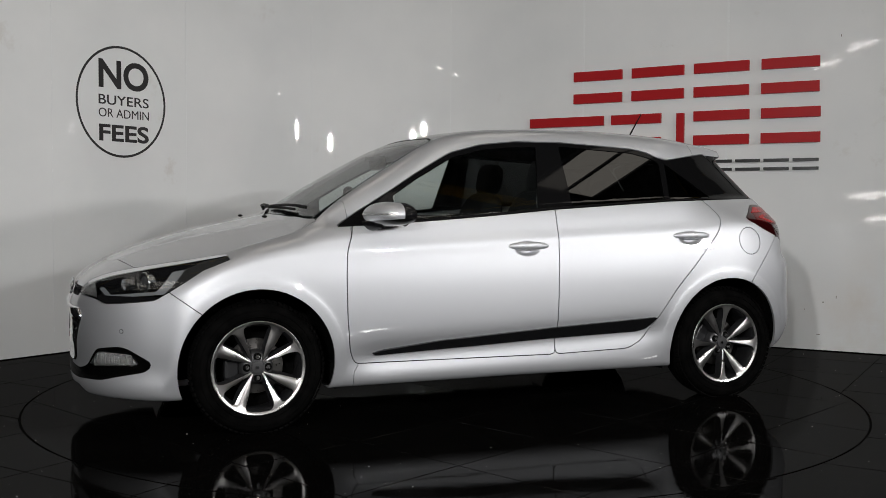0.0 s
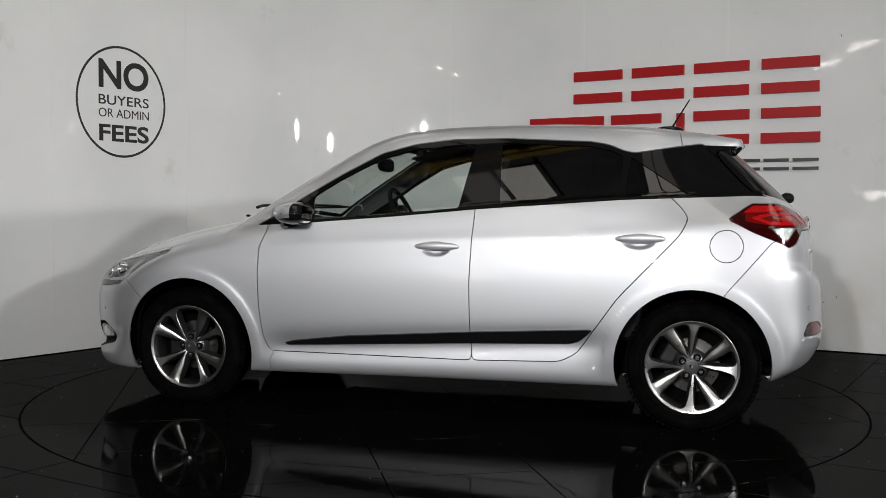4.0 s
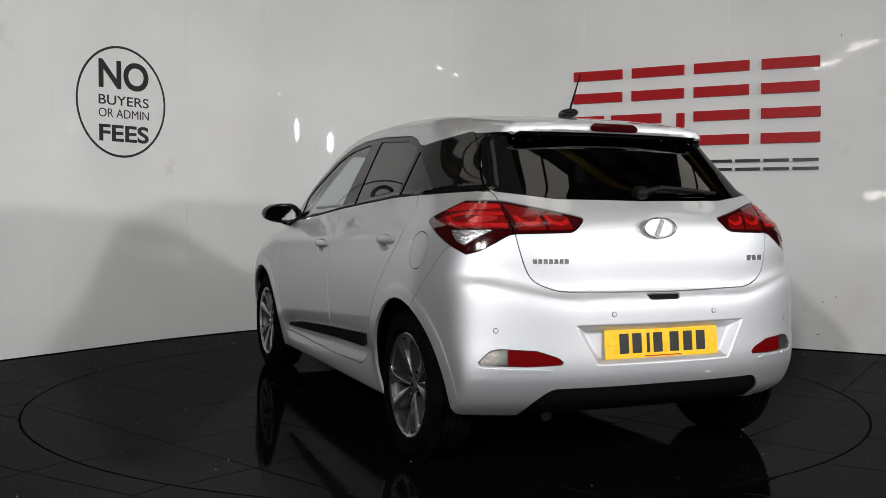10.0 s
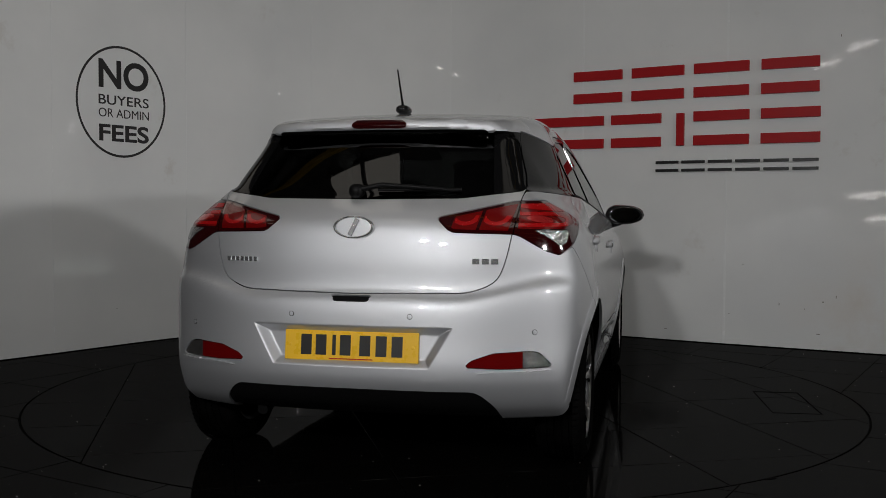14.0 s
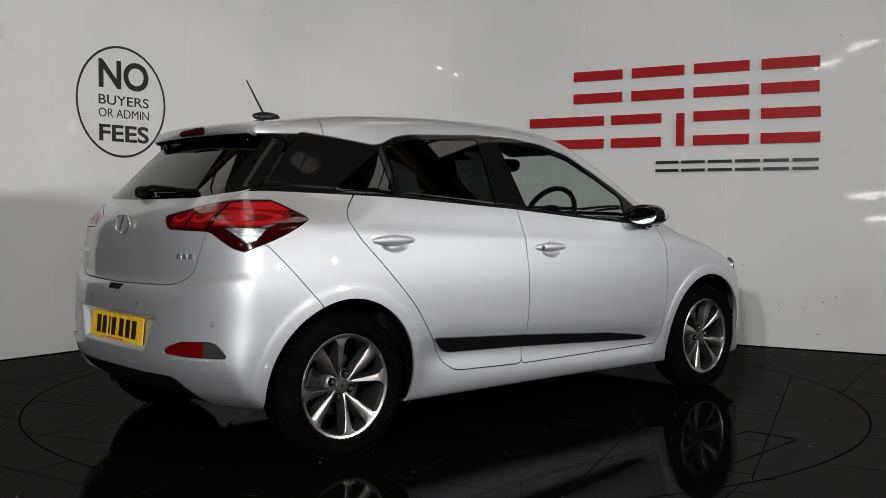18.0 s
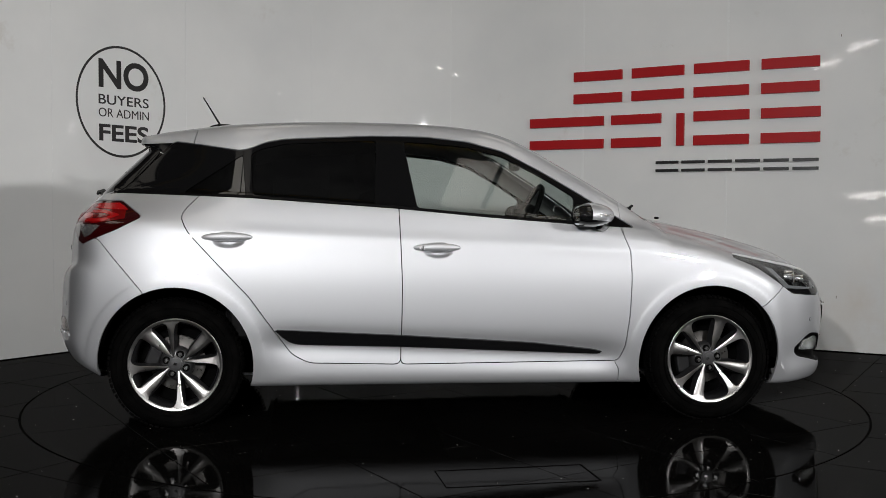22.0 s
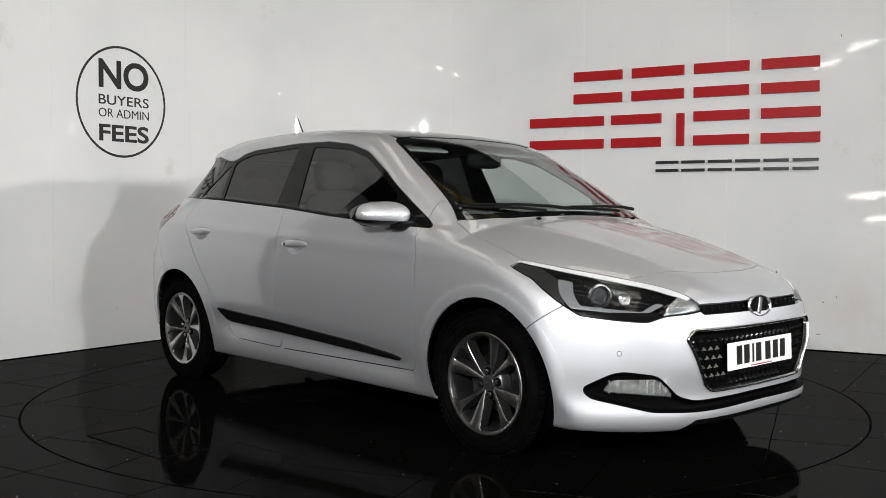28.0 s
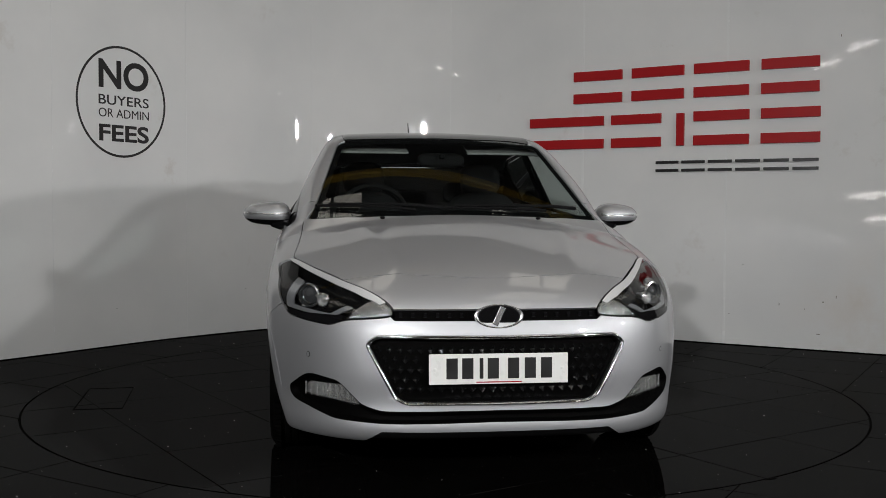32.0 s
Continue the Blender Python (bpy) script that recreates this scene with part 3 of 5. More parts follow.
def half_width(x, z):
    zb = np.polyval(BELT, np.clip(x, -1.7, 2.1))
    low = 0.29 * np.maximum(0.66 - z, 0) ** 2
    dz = np.maximum(np.minimum(z, zb) - 0.66, 0)
    up = (0.079 / 0.137) * dz ** 2
    s = np.maximum(z - zb, 0)
    y = 0.866 - low - up - 0.43 * s - 0.10 * s * s - 0.014 * step(0, 0.03, z - zb)
    y -= step(-0.95, -1.72, x) * (0.115 * step(-0.14, 0.03, z - zb) + 0.055 * step(0.0, 0.26, z - zb))          # shoulder over the tail lamps
    y -= 0.05 * step(0.55, 1.0, x) * step(-0.06, 0.06, z - zb)
    y -= 0.035 * step(1.35, 2.0, x) + 0.075 * step(-1.35, -1.9, x)
    # arch lips, the hollow along the doors and the rocker
    for ax in (AXLE, -AXLE):
        r = np.hypot(x - ax, z - HUB_Z)
        y += 0.003 * np.exp(-((r - 0.365) / 0.05) ** 2) + 0.0035 * (1 - step(0.404, 0.420, r)) * step(0.20, 0.34, z)
    door = step(-0.98, -0.7, x) * (1 - step(0.68, 0.95, x))
    y -= 0.024 * door * np.exp(-((z - (0.350 - 0.045 * x)) / 0.065) ** 2)
    y += 0.008 * door * np.exp(-((z - 0.225) / 0.05) ** 2)
    # soft crease through the handles
    zc = 0.868 - 0.045 * x
    y += 0.006 * step(-1.6, -1.1, x) * (1 - step(0.7, 1.3, x)) * np.exp(-((z - zc) / 0.035) ** 2)
    return y


def field(p, exact=True):
    """Negative inside the body."""
    x, y, z = p[:, 0], np.abs(p[:, 1]), p[:, 2]
    cr = 0.030 + 0.045 * step(0.15, 0.6, x) - 0.012 * step(1.1, 1.6, x)
    zz = z + cr * (y / 0.68) ** 2 * step(0.55, 0.9, z)
    zz = zz - 0.007 * np.exp(-((y - (0.47 - 0.16 * (x - 1.1))) / 0.045) ** 2) * step(1.05, 1.25, x) * (1 - step(1.80, 1.95, x)) * step(0.6, 0.75, z)   # bonnet folds
    xx = x + step(1.05, 1.75, x) * (0.215 * (y / 0.70) ** 4 + 0.012 * (y / 0.7) ** 2)
    xx = xx - step(-1.05, -1.5, x) * (0.13 * (y / 0.742) ** 3 + 0.02 * (y / 0.742) ** 2)
    zz = zz - 0.085 * step(0.36, 0.80, y) * step(-1.35, -1.55, x) * np.exp(-((z - 0.77) / 0.17) ** 2)   # bumper shelf sweeping up to the tail lamps
    d1 = seg_distance(PROFILE, xx, zz) if exact else sheet_distance(xx, zz)
    d2 = (y - half_width(x, z)) * 0.93
    k = 0.035 + 0.075 * step(0.3, 0.6, z) - 0.062 * step(1.0, 1.08, z) * step(-1.2, -1.4, x)
    h = np.maximum(k - np.abs(d1 - d2), 0) / k
    return np.maximum(d1, d2) + h * h * h * k / 6


def slope(p, e=0.004):
    g = np.empty_like(p)
    for i in range(3):
        a, b = p.copy(), p.copy()
        a[:, i] += e
        b[:, i] -= e
        g[:, i] = (field(a) - field(b)) / (2 * e)
    return g


def normals(p):
    g = slope(p)
    return g / np.maximum(np.linalg.norm(g, axis=1, keepdims=True), 1e-9)


def skin(h=0.02):
    """The left half of the body's skin as triangles."""
    xs, ys, zs = np.arange(-2.04, 2.2, h), np.arange(-0.03, 0.95, h), np.arange(0.1, 1.56, h)
    gx, gy, gz = np.meshgrid(xs, ys, zs, indexing="ij")
    f = field(np.stack([gx.ravel(), gy.ravel(), gz.ravel()], 1), False).reshape(gx.shape)
    neg = f < 0
    n = (len(xs) - 1, len(ys) - 1, len(zs) - 1)
    total, count = np.zeros((*n, 3)), np.zeros(n)
    corners = [(i, j, k) for i in (0, 1) for j in (0, 1) for k in (0, 1)]
    cell = lambda a, c: a[c[0]:c[0] + n[0], c[1]:c[1] + n[1], c[2]:c[2] + n[2]]
    for a in corners:
        for ax in range(3):
            if a[ax]:
                continue
            b = tuple(v + (1 if i == ax else 0) for i, v in enumerate(a))
            fa, fb = cell(f, a), cell(f, b)
            m = cell(neg, a) != cell(neg, b)
            t = np.where(m, fa / np.where(m, fa - fb, 1), 0)
            pt = np.stack(np.broadcast_arrays(*[np.full(n, float(v)) for v in a]), -1)
            pt[..., ax] += t
            total += pt * m[..., None]
            count += m
    ids = np.full(n, -1)
    used = count > 0
    ids[used] = np.arange(used.sum())
    base = np.stack(np.meshgrid(np.arange(n[0]), np.arange(n[1]), np.arange(n[2]), indexing="ij"), -1)
    v = ((base + total / np.maximum(count, 1)[..., None])[used]) * h + [xs[0], ys[0], zs[0]]
    quads = []
    for ax in range(3):
        sl = [slice(None)] * 3
        sl[ax] = slice(0, -1)
        sh = [slice(None)] * 3
        sh[ax] = slice(1, None)
        m = neg[tuple(sl)] != neg[tuple(sh)]
        idx = np.argwhere(m)
        u, w = [(1, 2), (2, 0), (0, 1)][ax]
        ok = (idx[:, u] > 0) & (idx[:, w] > 0) & (idx[:, u] < n[u]) & (idx[:, w] < n[w])
        idx = idx[ok]
        flip = ~neg[tuple(idx.T)]
        q = []
        for du, dw in ((1, 1), (0, 1), (0, 0), (1, 0)):
            c = idx.copy()
            c[:, u] -= du
            c[:, w] -= dw
            q.append(ids[tuple(c.T)])
        q = np.stack(q, 1)
        q[flip] = q[flip][:, ::-1]
        quads.append(q)
    q = np.vstack(quads)
    q = q[(q >= 0).all(1)]
    for _ in range(4):
        g = slope(v)
        v = v - g * (field(v) / np.maximum((g * g).sum(1), 0.05))[:, None]
    return v, np.vstack([q[:, [0, 1, 2]], q[:, [0, 2, 3]]])


def compact(v, t):
    used = np.unique(t)
    m = np.full(len(v), -1)
    m[used] = np.arange(len(used))
    return v[used], m[t]


def split(mesh, g):
    """Cut a triangle mesh along the zero line of g: the parts with g < 0 and g >= 0."""
    v, t = mesh
    if len(t) == 0:
        return mesh, mesh
    g = np.where(np.abs(g) < 1e-6, 1e-6, g)
    s = g < 0
    c = s[t].sum(1)
    verts, memo = [v], {}
    extra = []

    def mid(a, b):
        k = (a, b) if a < b else (b, a)
        if k not in memo:
            u = g[k[0]] / (g[k[0]] - g[k[1]])
            extra.append(v[k[0]] * (1 - u) + v[k[1]] * u)
            memo[k] = len(v) + len(extra) - 1
        return memo[k]

    inside, outside = [t[c == 3]], [t[c == 0]]
    ti, to = [], []
    for tri in t[(c == 1) | (c == 2)]:
        tri = [int(i) for i in tri]
        lone = [i for i in range(3) if s[tri[i]] == (sum(s[j] for j in tri) == 1)][0]
        a, b, d = tri[lone], tri[(lone + 1) % 3], tri[(lone + 2) % 3]
        p, q = mid(a, b), mid(a, d)
        one, two = [(a, p, q)], [(p, b, d), (p, d, q)]
        if s[a]:
            ti += one
            to += two
        else:
            to += one
            ti += two
    w = np.vstack([v, np.array(extra)]) if extra else v
    pack = lambda x, y: compact(w, np.vstack([x, np.array(y, int).reshape(-1, 3)]))
    return pack(inside[0], ti), pack(outside[0], to)


def largest(mesh, both_parts=False):
    """The biggest connected piece of a mesh, and the rest if asked."""
    v, t = mesh
    lab = np.arange(len(v))
    while True:
        low = lab[t].min(1)
        new_lab = lab.copy()
        for c in range(3):
            np.minimum.at(new_lab, t[:, c], low)
        new_lab = new_lab[new_lab]
        if (new_lab == lab).all():
            break
        lab = new_lab
    ids, n = np.unique(lab[t[:, 0]], return_counts=True)
    inside = lab[t[:, 0]] == ids[np.argmax(n)]
    if both_parts:
        return compact(v, t[inside]), compact(v, t[~inside])
    return compact(v, t[inside])


def fillet(poly, r=0.02, n=4):
    """An outline with its corners rounded."""
    p = [np.array(q, float) for q in poly]
    out = []
    for i, b in enumerate(p):
        a, c = p[i - 1], p[(i + 1) % len(p)]
        la, lc = np.linalg.norm(a - b), np.linalg.norm(c - b)
        s, e = b + (a - b) / la * min(r, 0.45 * la), b + (c - b) / lc * min(r, 0.45 * lc)
        out += [tuple((1 - t) ** 2 * s + 2 * t * (1 - t) * b + t * t * e) for t in np.linspace(0, 1, n)]
    return out


def side(poly, r=0.02):
    q = fillet(poly, r) if r else poly
    return lambda v: seg_distance(q, v[:, 0], v[:, 2])


def face(poly, front, r=0.02):
    """An outline seen from the front or the rear, on |y| and z."""
    poly = [(-0.3 if abs(a) < 1e-9 else a, b) for a, b in poly]
    q = fillet(poly, r) if r else poly
    lim = 1.25 if front else -1.25
    return lambda v: np.maximum(seg_distance(q, v[:, 1], v[:, 2]), (lim - v[:, 0]) if front else (v[:, 0] - lim))


def plan(poly, z0, r=0.02):
    q = fillet(poly, r) if r else poly
    return lambda v: np.maximum(seg_distance(q, v[:, 0], v[:, 1]), z0 - v[:, 2])


def take(mesh, fn, gap=0.004):
    """The piece inside an outline and the rest, with a shut gap between them."""
    a, rest = split(mesh, fn(mesh[0]) - 0.0)
    if gap:
        a = split(a, fn(a[0]) + gap / 2)[0]
        rest = split(rest, fn(rest[0]) - gap / 2)[1]
    return a, rest


def rimmed(mesh, offset=0.0, depth=0.012):
    """Offset a piece along its normals and fold its edges inwards."""
    v, t = mesh
    nn = normals(v)
    off = offset if np.isscalar(offset) else offset(v)[:, None]
    w = v + nn * off
    if depth == 0:
        return w, [tuple(x) for x in t]
    e = np.vstack([t[:, [0, 1]], t[:, [1, 2]], t[:, [2, 0]]])
    key = {(int(a), int(b)) for a, b in e}
    border = [(a, b) for a, b in key if (b, a) not in key and not (abs(v[a, 1]) < 1e-5 and abs(v[b, 1]) < 1e-5)]
    ring = sorted({i for ab in border for i in ab})
    at = {i: k for k, i in enumerate(ring)}
    n0 = len(w)
    top, low = w[ring], w[ring] - nn[ring] * depth
    faces = [tuple(x) for x in t] + [(n0 + at[b], n0 + at[a], n0 + len(ring) + at[a], n0 + len(ring) + at[b]) for a, b in border]
    return np.vstack([w, top, low]), faces


def finer(mesh, times=1):
    """Every triangle in four."""
    v, t = mesh
    for _ in range(times):
        e = np.sort(np.vstack([t[:, [0, 1]], t[:, [1, 2]], t[:, [2, 0]]]), 1)
        u, inv = np.unique(e, axis=0, return_inverse=True)
        inv = inv.reshape(-1)
        m = (v[u[:, 0]] + v[u[:, 1]]) / 2
        k, n = len(v), len(t)
        ab, bc, ca = k + inv[:n], k + inv[n:2 * n], k + inv[2 * n:]
        v = np.vstack([v, m])
        t = np.vstack([np.stack(x, 1) for x in ((t[:, 0], ab, ca), (ab, t[:, 1], bc), (ca, bc, t[:, 2]), (ab, bc, ca))])
    return v, t


def flipped(v, f):
    w = np.array(v, float)
    w[:, 1] *= -1
    return w, [tuple(x)[::-1] for x in f]


def both(v, f):
    w, h = flipped(v, f)
    n = len(v)
    return np.vstack([v, w]), list(f) + [tuple(i + n for i in x) for x in h]


car = tagged(new("car"), "silver five-door hatchback with black side mouldings and alloy wheels", "car")


def shell(name, mesh, mat, parent=None, label="", offset=0.0, depth=0.012, mirror="both"):
    """Make car pieces of a half mesh: one across the middle (both), or one on each side (each)."""
    if len(mesh[1]) == 0:
        return []
    v, f = rimmed(mesh, offset, depth)
    if mirror == "both":
        sets = [both(v, f)]
    elif mirror == "left":
        sets = [(v, f)]
    elif mirror == "right":
        sets = [flipped(v, f)]
    else:
        sets = [(v, f), flipped(v, f)]
    out = []
    for i, (vv, ff) in enumerate(sets):
        up = parent[i] if isinstance(parent, (list, tuple)) else (parent or car)
        ob = mesh_object(name, vv, ff, mat, parent=up, label=label)
        out.append(ob)
    return out


body = skin(0.0145)
body = split(body, -body[0][:, 1])[0]                      # left half, cut at the middle
# wheel arches
for ax in (AXLE, -AXLE):
    fn = lambda v, ax=ax: np.maximum(np.hypot(v[:, 0] - ax, (v[:, 2] - HUB_Z) * 0.985) - 0.358, 0.45 - v[:, 1])
    body = split(body, fn(body[0]))[1]
whole = body

# glazing
screen, body = take(body, lambda v: np.maximum(face([(0.0, 1.005), (0.40, 0.995), (0.70, 0.975), (0.655, 1.05), (0.535, 1.378), (0.40, 1.40), (0.0, 1.412)], True, 0.03)(v + [1.3, 0, 0]), 0.10 - v[:, 0]))
roof_glass, body = take(body, plan([(0.60, -0.2), (0.58, 0.30), (0.45, 0.47), (0.30, 0.505), (-0.55, 0.505), (-0.60, 0.45), (-0.60, -0.2)], 1.3, 0.03))
rear_glass, body = take(body, face([(0.0, 1.058), (0.383, 1.066), (0.612, 1.096), (0.60, 1.16), (0.545, 1.314), (0.50, 1.328), (0.0, 1.333)], False, 0.02))
rear_edge, rear_glass = split(rear_glass, np.interp(rear_glass[0][:, 2], [1.06, 1.34], [0.505, 0.455]) - rear_glass[0][:, 1])
DLO = [(0.915, 0.940), (0.64, 0.954), (0.14, 0.992), (-0.25, 1.028), (-0.95, 1.075), (-1.17, 1.083), (-1.60, 1.098), (-1.40, 1.27), (-1.325, 1.350), (-1.20, 1.333), (-1.005, 1.303),
       (-0.955, 1.313), (-0.88, 1.345), (-0.79, 1.362), (-0.367, 1.384), (-0.10, 1.382), (0.10, 1.36), (0.277, 1.313), (0.472, 1.207), (0.653, 1.098), (0.80, 1.01)]
dlo, body = take(body, side(DLO, 0.02))
front_pane, dlo = take(dlo, side([(-0.155, 1.034), (0.14, 1.004), (0.60, 0.968), (0.615, 1.09), (0.472, 1.180), (0.277, 1.285), (0.10, 1.333), (-0.10, 1.352), (-0.215, 1.356)], 0.015), 0.002)
rear_pane, dlo = take(dlo, side([(-0.36, 1.045), (-0.932, 1.081), (-0.95, 1.285), (-0.90, 1.312), (-0.79, 1.338), (-0.35, 1.362)], 0.015), 0.002)
quarter_pane, dlo = take(dlo, side([(-0.968, 1.087), (-1.262, 1.100), (-0.988, 1.283)], 0.010), 0.002)
# lamps
TAIL_A = [(0.305, 0.992), (0.585, 1.056), (0.72, 1.062), (1.0, 1.062), (1.0, 0.78), (0.71, 0.868), (0.6, 0.932), (0.362, 0.938)]
TAIL_B = [(-1.435, 0.985), (-1.55, 1.062), (-1.70, 1.09), (-2.1, 1.2), (-2.1, 0.6), (-1.69, 0.868), (-1.55, 0.925)]
tail_lamp, body = take(body, lambda v: np.maximum(face(TAIL_A, False, 0.02)(v), side(TAIL_B, 0.02)(v)))
HEAD = [(1.402, 0.797), (1.405, 0.88), (2.12, 0.80), (2.10, 0.66), (2.045, 0.640), (2.03, 0.622), (1.977, 0.613), (1.942, 0.591), (1.86, 0.598), (1.735, 0.613), (1.685, 0.644), (1.527, 0.747)]
LID = catmull([(1.30, 0.86), (1.405, 0.815), (1.428, 0.752), (1.61, 0.663), (1.805, 0.562), (1.93, 0.468), (2.02, 0.39), (2.10, 0.32)], 6)


def head_fn(v):
    """The head lamp's outline: from the side below, from above along the bonnet."""
    lid = np.interp(v[:, 0], LID[:, 0], LID[:, 1]) - v[:, 1]
    return np.maximum(np.maximum(side(HEAD, 0.012)(v), 0.85 * lid), 0.385 - v[:, 1])


head_lamp, body = take(body, head_fn)
# bonnet, hatch, bumpers, doors
bonnet, body = take(body, plan([(1.095, -0.2), (1.09, 0.2), (1.06, 0.45), (0.985, 0.715), (1.25, 0.735), (1.405, 0.755), (1.44, 0.745), (1.61, 0.662), (1.805, 0.562), (1.828, 0.49), (1.90, 0.22), (1.918, 0.1), (1.92, -0.2)], 0.7, 0.012))
cowl, body = take(body, plan([(1.2, -0.2), (1.2, 0.3), (1.06, 0.60), (0.985, 0.705), (0.955, 0.69), (0.93, 0.60), (0.85, -0.2)], 0.93, 0.0), 0.0)
hatch, body = take(body, face([(0.0, 1.08), (0.62, 1.12), (0.60, 1.06), (0.585, 0.93), (0.565, 0.83), (0.535, 0.755), (0.44, 0.716), (0.0, 0.703)], False, 0.04))
CORNER = side([(-1.318, 1.342), (-1.36, 1.27), (-1.55, 1.0945), (-1.80, 1.085), (-1.85, 1.2), (-1.6, 1.336)], 0.0)
corner, body = take(body, lambda v: np.maximum(CORNER(v), 0.46 - v[:, 1]), 0.0)
spoiler, body = take(body, plan([(-1.16, -0.2), (-1.17, 0.35), (-1.20, 0.48), (-1.27, 0.75), (-1.8, 0.75), (-1.8, -0.2)], 1.28, 0.02))
underlip, spoiler = take(spoiler, lambda v: np.maximum(face([(0.0, 1.347), (0.44, 1.342), (0.44, 1.2), (0.0, 1.2)], False, 0.0)(v), v[:, 0] + 1.40), 0.0)
rear_bumper, body = take(body, side([(-1.43, 0.645), (-1.632, 0.878), (-1.70, 0.90), (-1.75, 0.965), (-2.1, 0.965), (-2.1, 0.0), (-1.3, 0.0), (-1.35, 0.5)], 0.01))
front_bumper, body = take(body, side([(1.53, 0.545), (1.695, 0.665), (1.78, 0.66), (1.80, 0.80), (2.3, 0.85), (2.3, 0.0), (1.35, 0.0), (1.4, 0.5)], 0.01))
front_door, body = take(body, side([(0.845, 0.90), (0.872, 0.83), (0.878, 0.70), (0.872, 0.52), (0.855, 0.36), (0.827, 0.291), (-0.237, 0.287), (-0.233, 0.67), (-0.247, 1.06), (0.14, 1.03), (0.64, 1.0), (0.83, 0.97)], 0.025), 0.0048)
rear_door, body = take(body, side([(-0.247, 1.06), (-0.233, 0.67), (-0.237, 0.287), (-0.67, 0.298), (-0.752, 0.341), (-0.944, 0.613), (-1.225, 0.911), (-1.262, 0.985), (-1.235, 1.03), (-1.165, 1.10), (-0.95, 1.10), (-0.6, 1.09)], 0.03), 0.0048)
fender, body = take(body, side([(0.85, 1.06), (1.3, 1.0), (2.1, 0.95), (2.1, 0.0), (0.83, 0.0), (0.83, 0.25), (0.81, 0.285), (0.845, 0.36), (0.865, 0.52), (0.87, 0.70), (0.865, 0.83), (0.845, 0.90)], 0.0), 0.003)
sill, body = take(body, side([(0.84, 0.262), (0.80, 0.262), (-0.68, 0.258), (-0.80, 0.30), (-1.0, 0.30), (-1.0, 0.0), (0.84, 0.0)], 0.01), 0.0)
roof, body = take(body, plan([(0.5, -0.2), (0.4, 0.56), (-1.3, 0.545), (-1.3, -0.2)], 1.36, 0.0), 0.0)


# openings and insets of the bumpers
GRILLE = face([(0.0, 0.562), (0.452, 0.566), (0.494, 0.530), (0.388, 0.328), (0.345, 0.303), (0.0, 0.298)], True, 0.02)
SLOT = face([(0.0, 0.656), (0.385, 0.656), (0.402, 0.640), (0.392, 0.614), (0.0, 0.612)], True, 0.008)
INTAKE = face([(0.0, 0.284), (0.43, 0.282), (0.50, 0.302), (0.586, 0.388), (0.685, 0.404), (0.715, 0.392), (0.772, 0.335), (0.755, 0.292), (0.60, 0.243), (0.42, 0.236), (0.0, 0.244)], True, 0.02)
FOG = face([(0.728, 0.318), (0.706, 0.366), (0.58, 0.369), (0.503, 0.296)], True, 0.012)
grille, front_bumper = take(front_bumper, GRILLE, 0.0)
slot, front_bumper = take(front_bumper, SLOT, 0.0)
intake, front_bumper = take(front_bumper, INTAKE, 0.0)
fog, intake = take(intake, FOG, 0.003)
CHIN = face([(0.0, 0.205), (0.43, 0.207), (0.512, 0.15), (0.512, 0.0), (0.0, 0.0)], True, 0.004)
chin, front_bumper = take(front_bumper, lambda v: np.maximum(CHIN(v), 1.75 - v[:, 0]), 0.0)
DIFFUSER = face([(0.0, 0.358), (0.47, 0.355), (0.535, 0.292), (0.57, 0.12), (0.0, 0.12)], False, 0.03)
REFLECT = face([(0.427, 0.447), (0.452, 0.472), (0.53, 0.499), (0.66, 0.507), (0.695, 0.499), (0.735, 0.455), (0.728, 0.445), (0.56, 0.441)], False, 0.008)
LEDGE = face([(0.425, 0.4385), (0.56, 0.4365), (0.735, 0.4405), (0.752, 0.434), (0.735, 0.424), (0.56, 0.423), (0.425, 0.428)], False, 0.004)
RECESS = face([(0.0, 0.594), (0.392, 0.594), (0.302, 0.438), (0.0, 0.436)], False, 0.008)
RELEASE = face([(0.0, 0.704), (0.082, 0.704), (0.066, 0.680), (0.0, 0.677)], False, 0.008)
diffuser, rear_bumper = take(rear_bumper, DIFFUSER, 0.0)
reflector, rear_bumper = take(rear_bumper, REFLECT, 0.003)
recess, rear_bumper = take(rear_bumper, RECESS, 0.0)
ledge, rear_bumper = take(rear_bumper, LEDGE, 0.0)
release, rear_bumper = take(rear_bumper, RELEASE, 0.0)
flap_fn = lambda v: np.hypot(v[:, 0] + 1.432, v[:, 2] - 0.861) - 0.074
ARCH = lambda v: np.minimum(np.hypot(v[:, 0] - AXLE, v[:, 2] - HUB_Z), np.hypot(v[:, 0] + AXLE, v[:, 2] - HUB_Z)) - 0.414
lips = []
lip, fender = take(fender, ARCH, 0.0)
lips.append(lip)
lip, front_bumper = take(front_bumper, lambda v: np.maximum(ARCH(v), 0.5 - v[:, 1]), 0.0)
lips.append(lip)
lip, rear_bumper = take(rear_bumper, lambda v: np.maximum(ARCH(v), 0.5 - v[:, 1]), 0.0)
lips.append(lip)
lip, body = take(body, lambda v: np.maximum(ARCH(v), v[:, 0]), 0.0)
lips.append(lip)
plain_body = body
flap, body = take(body, flap_fn, 0.004)
shell("roof", roof, PAINT)
shell("side_panel", body, PAINT, mirror="left")
shell("side_panel", plain_body, PAINT, mirror="right")
shell("fuel_flap", flap, PAINT, mirror="left", offset=-0.001)
shell("bonnet", bonnet, PAINT)
shell("cowl", largest(cowl), BLACK_PLASTIC, offset=-0.006)
shell("hatch_panel", hatch, PAINT)
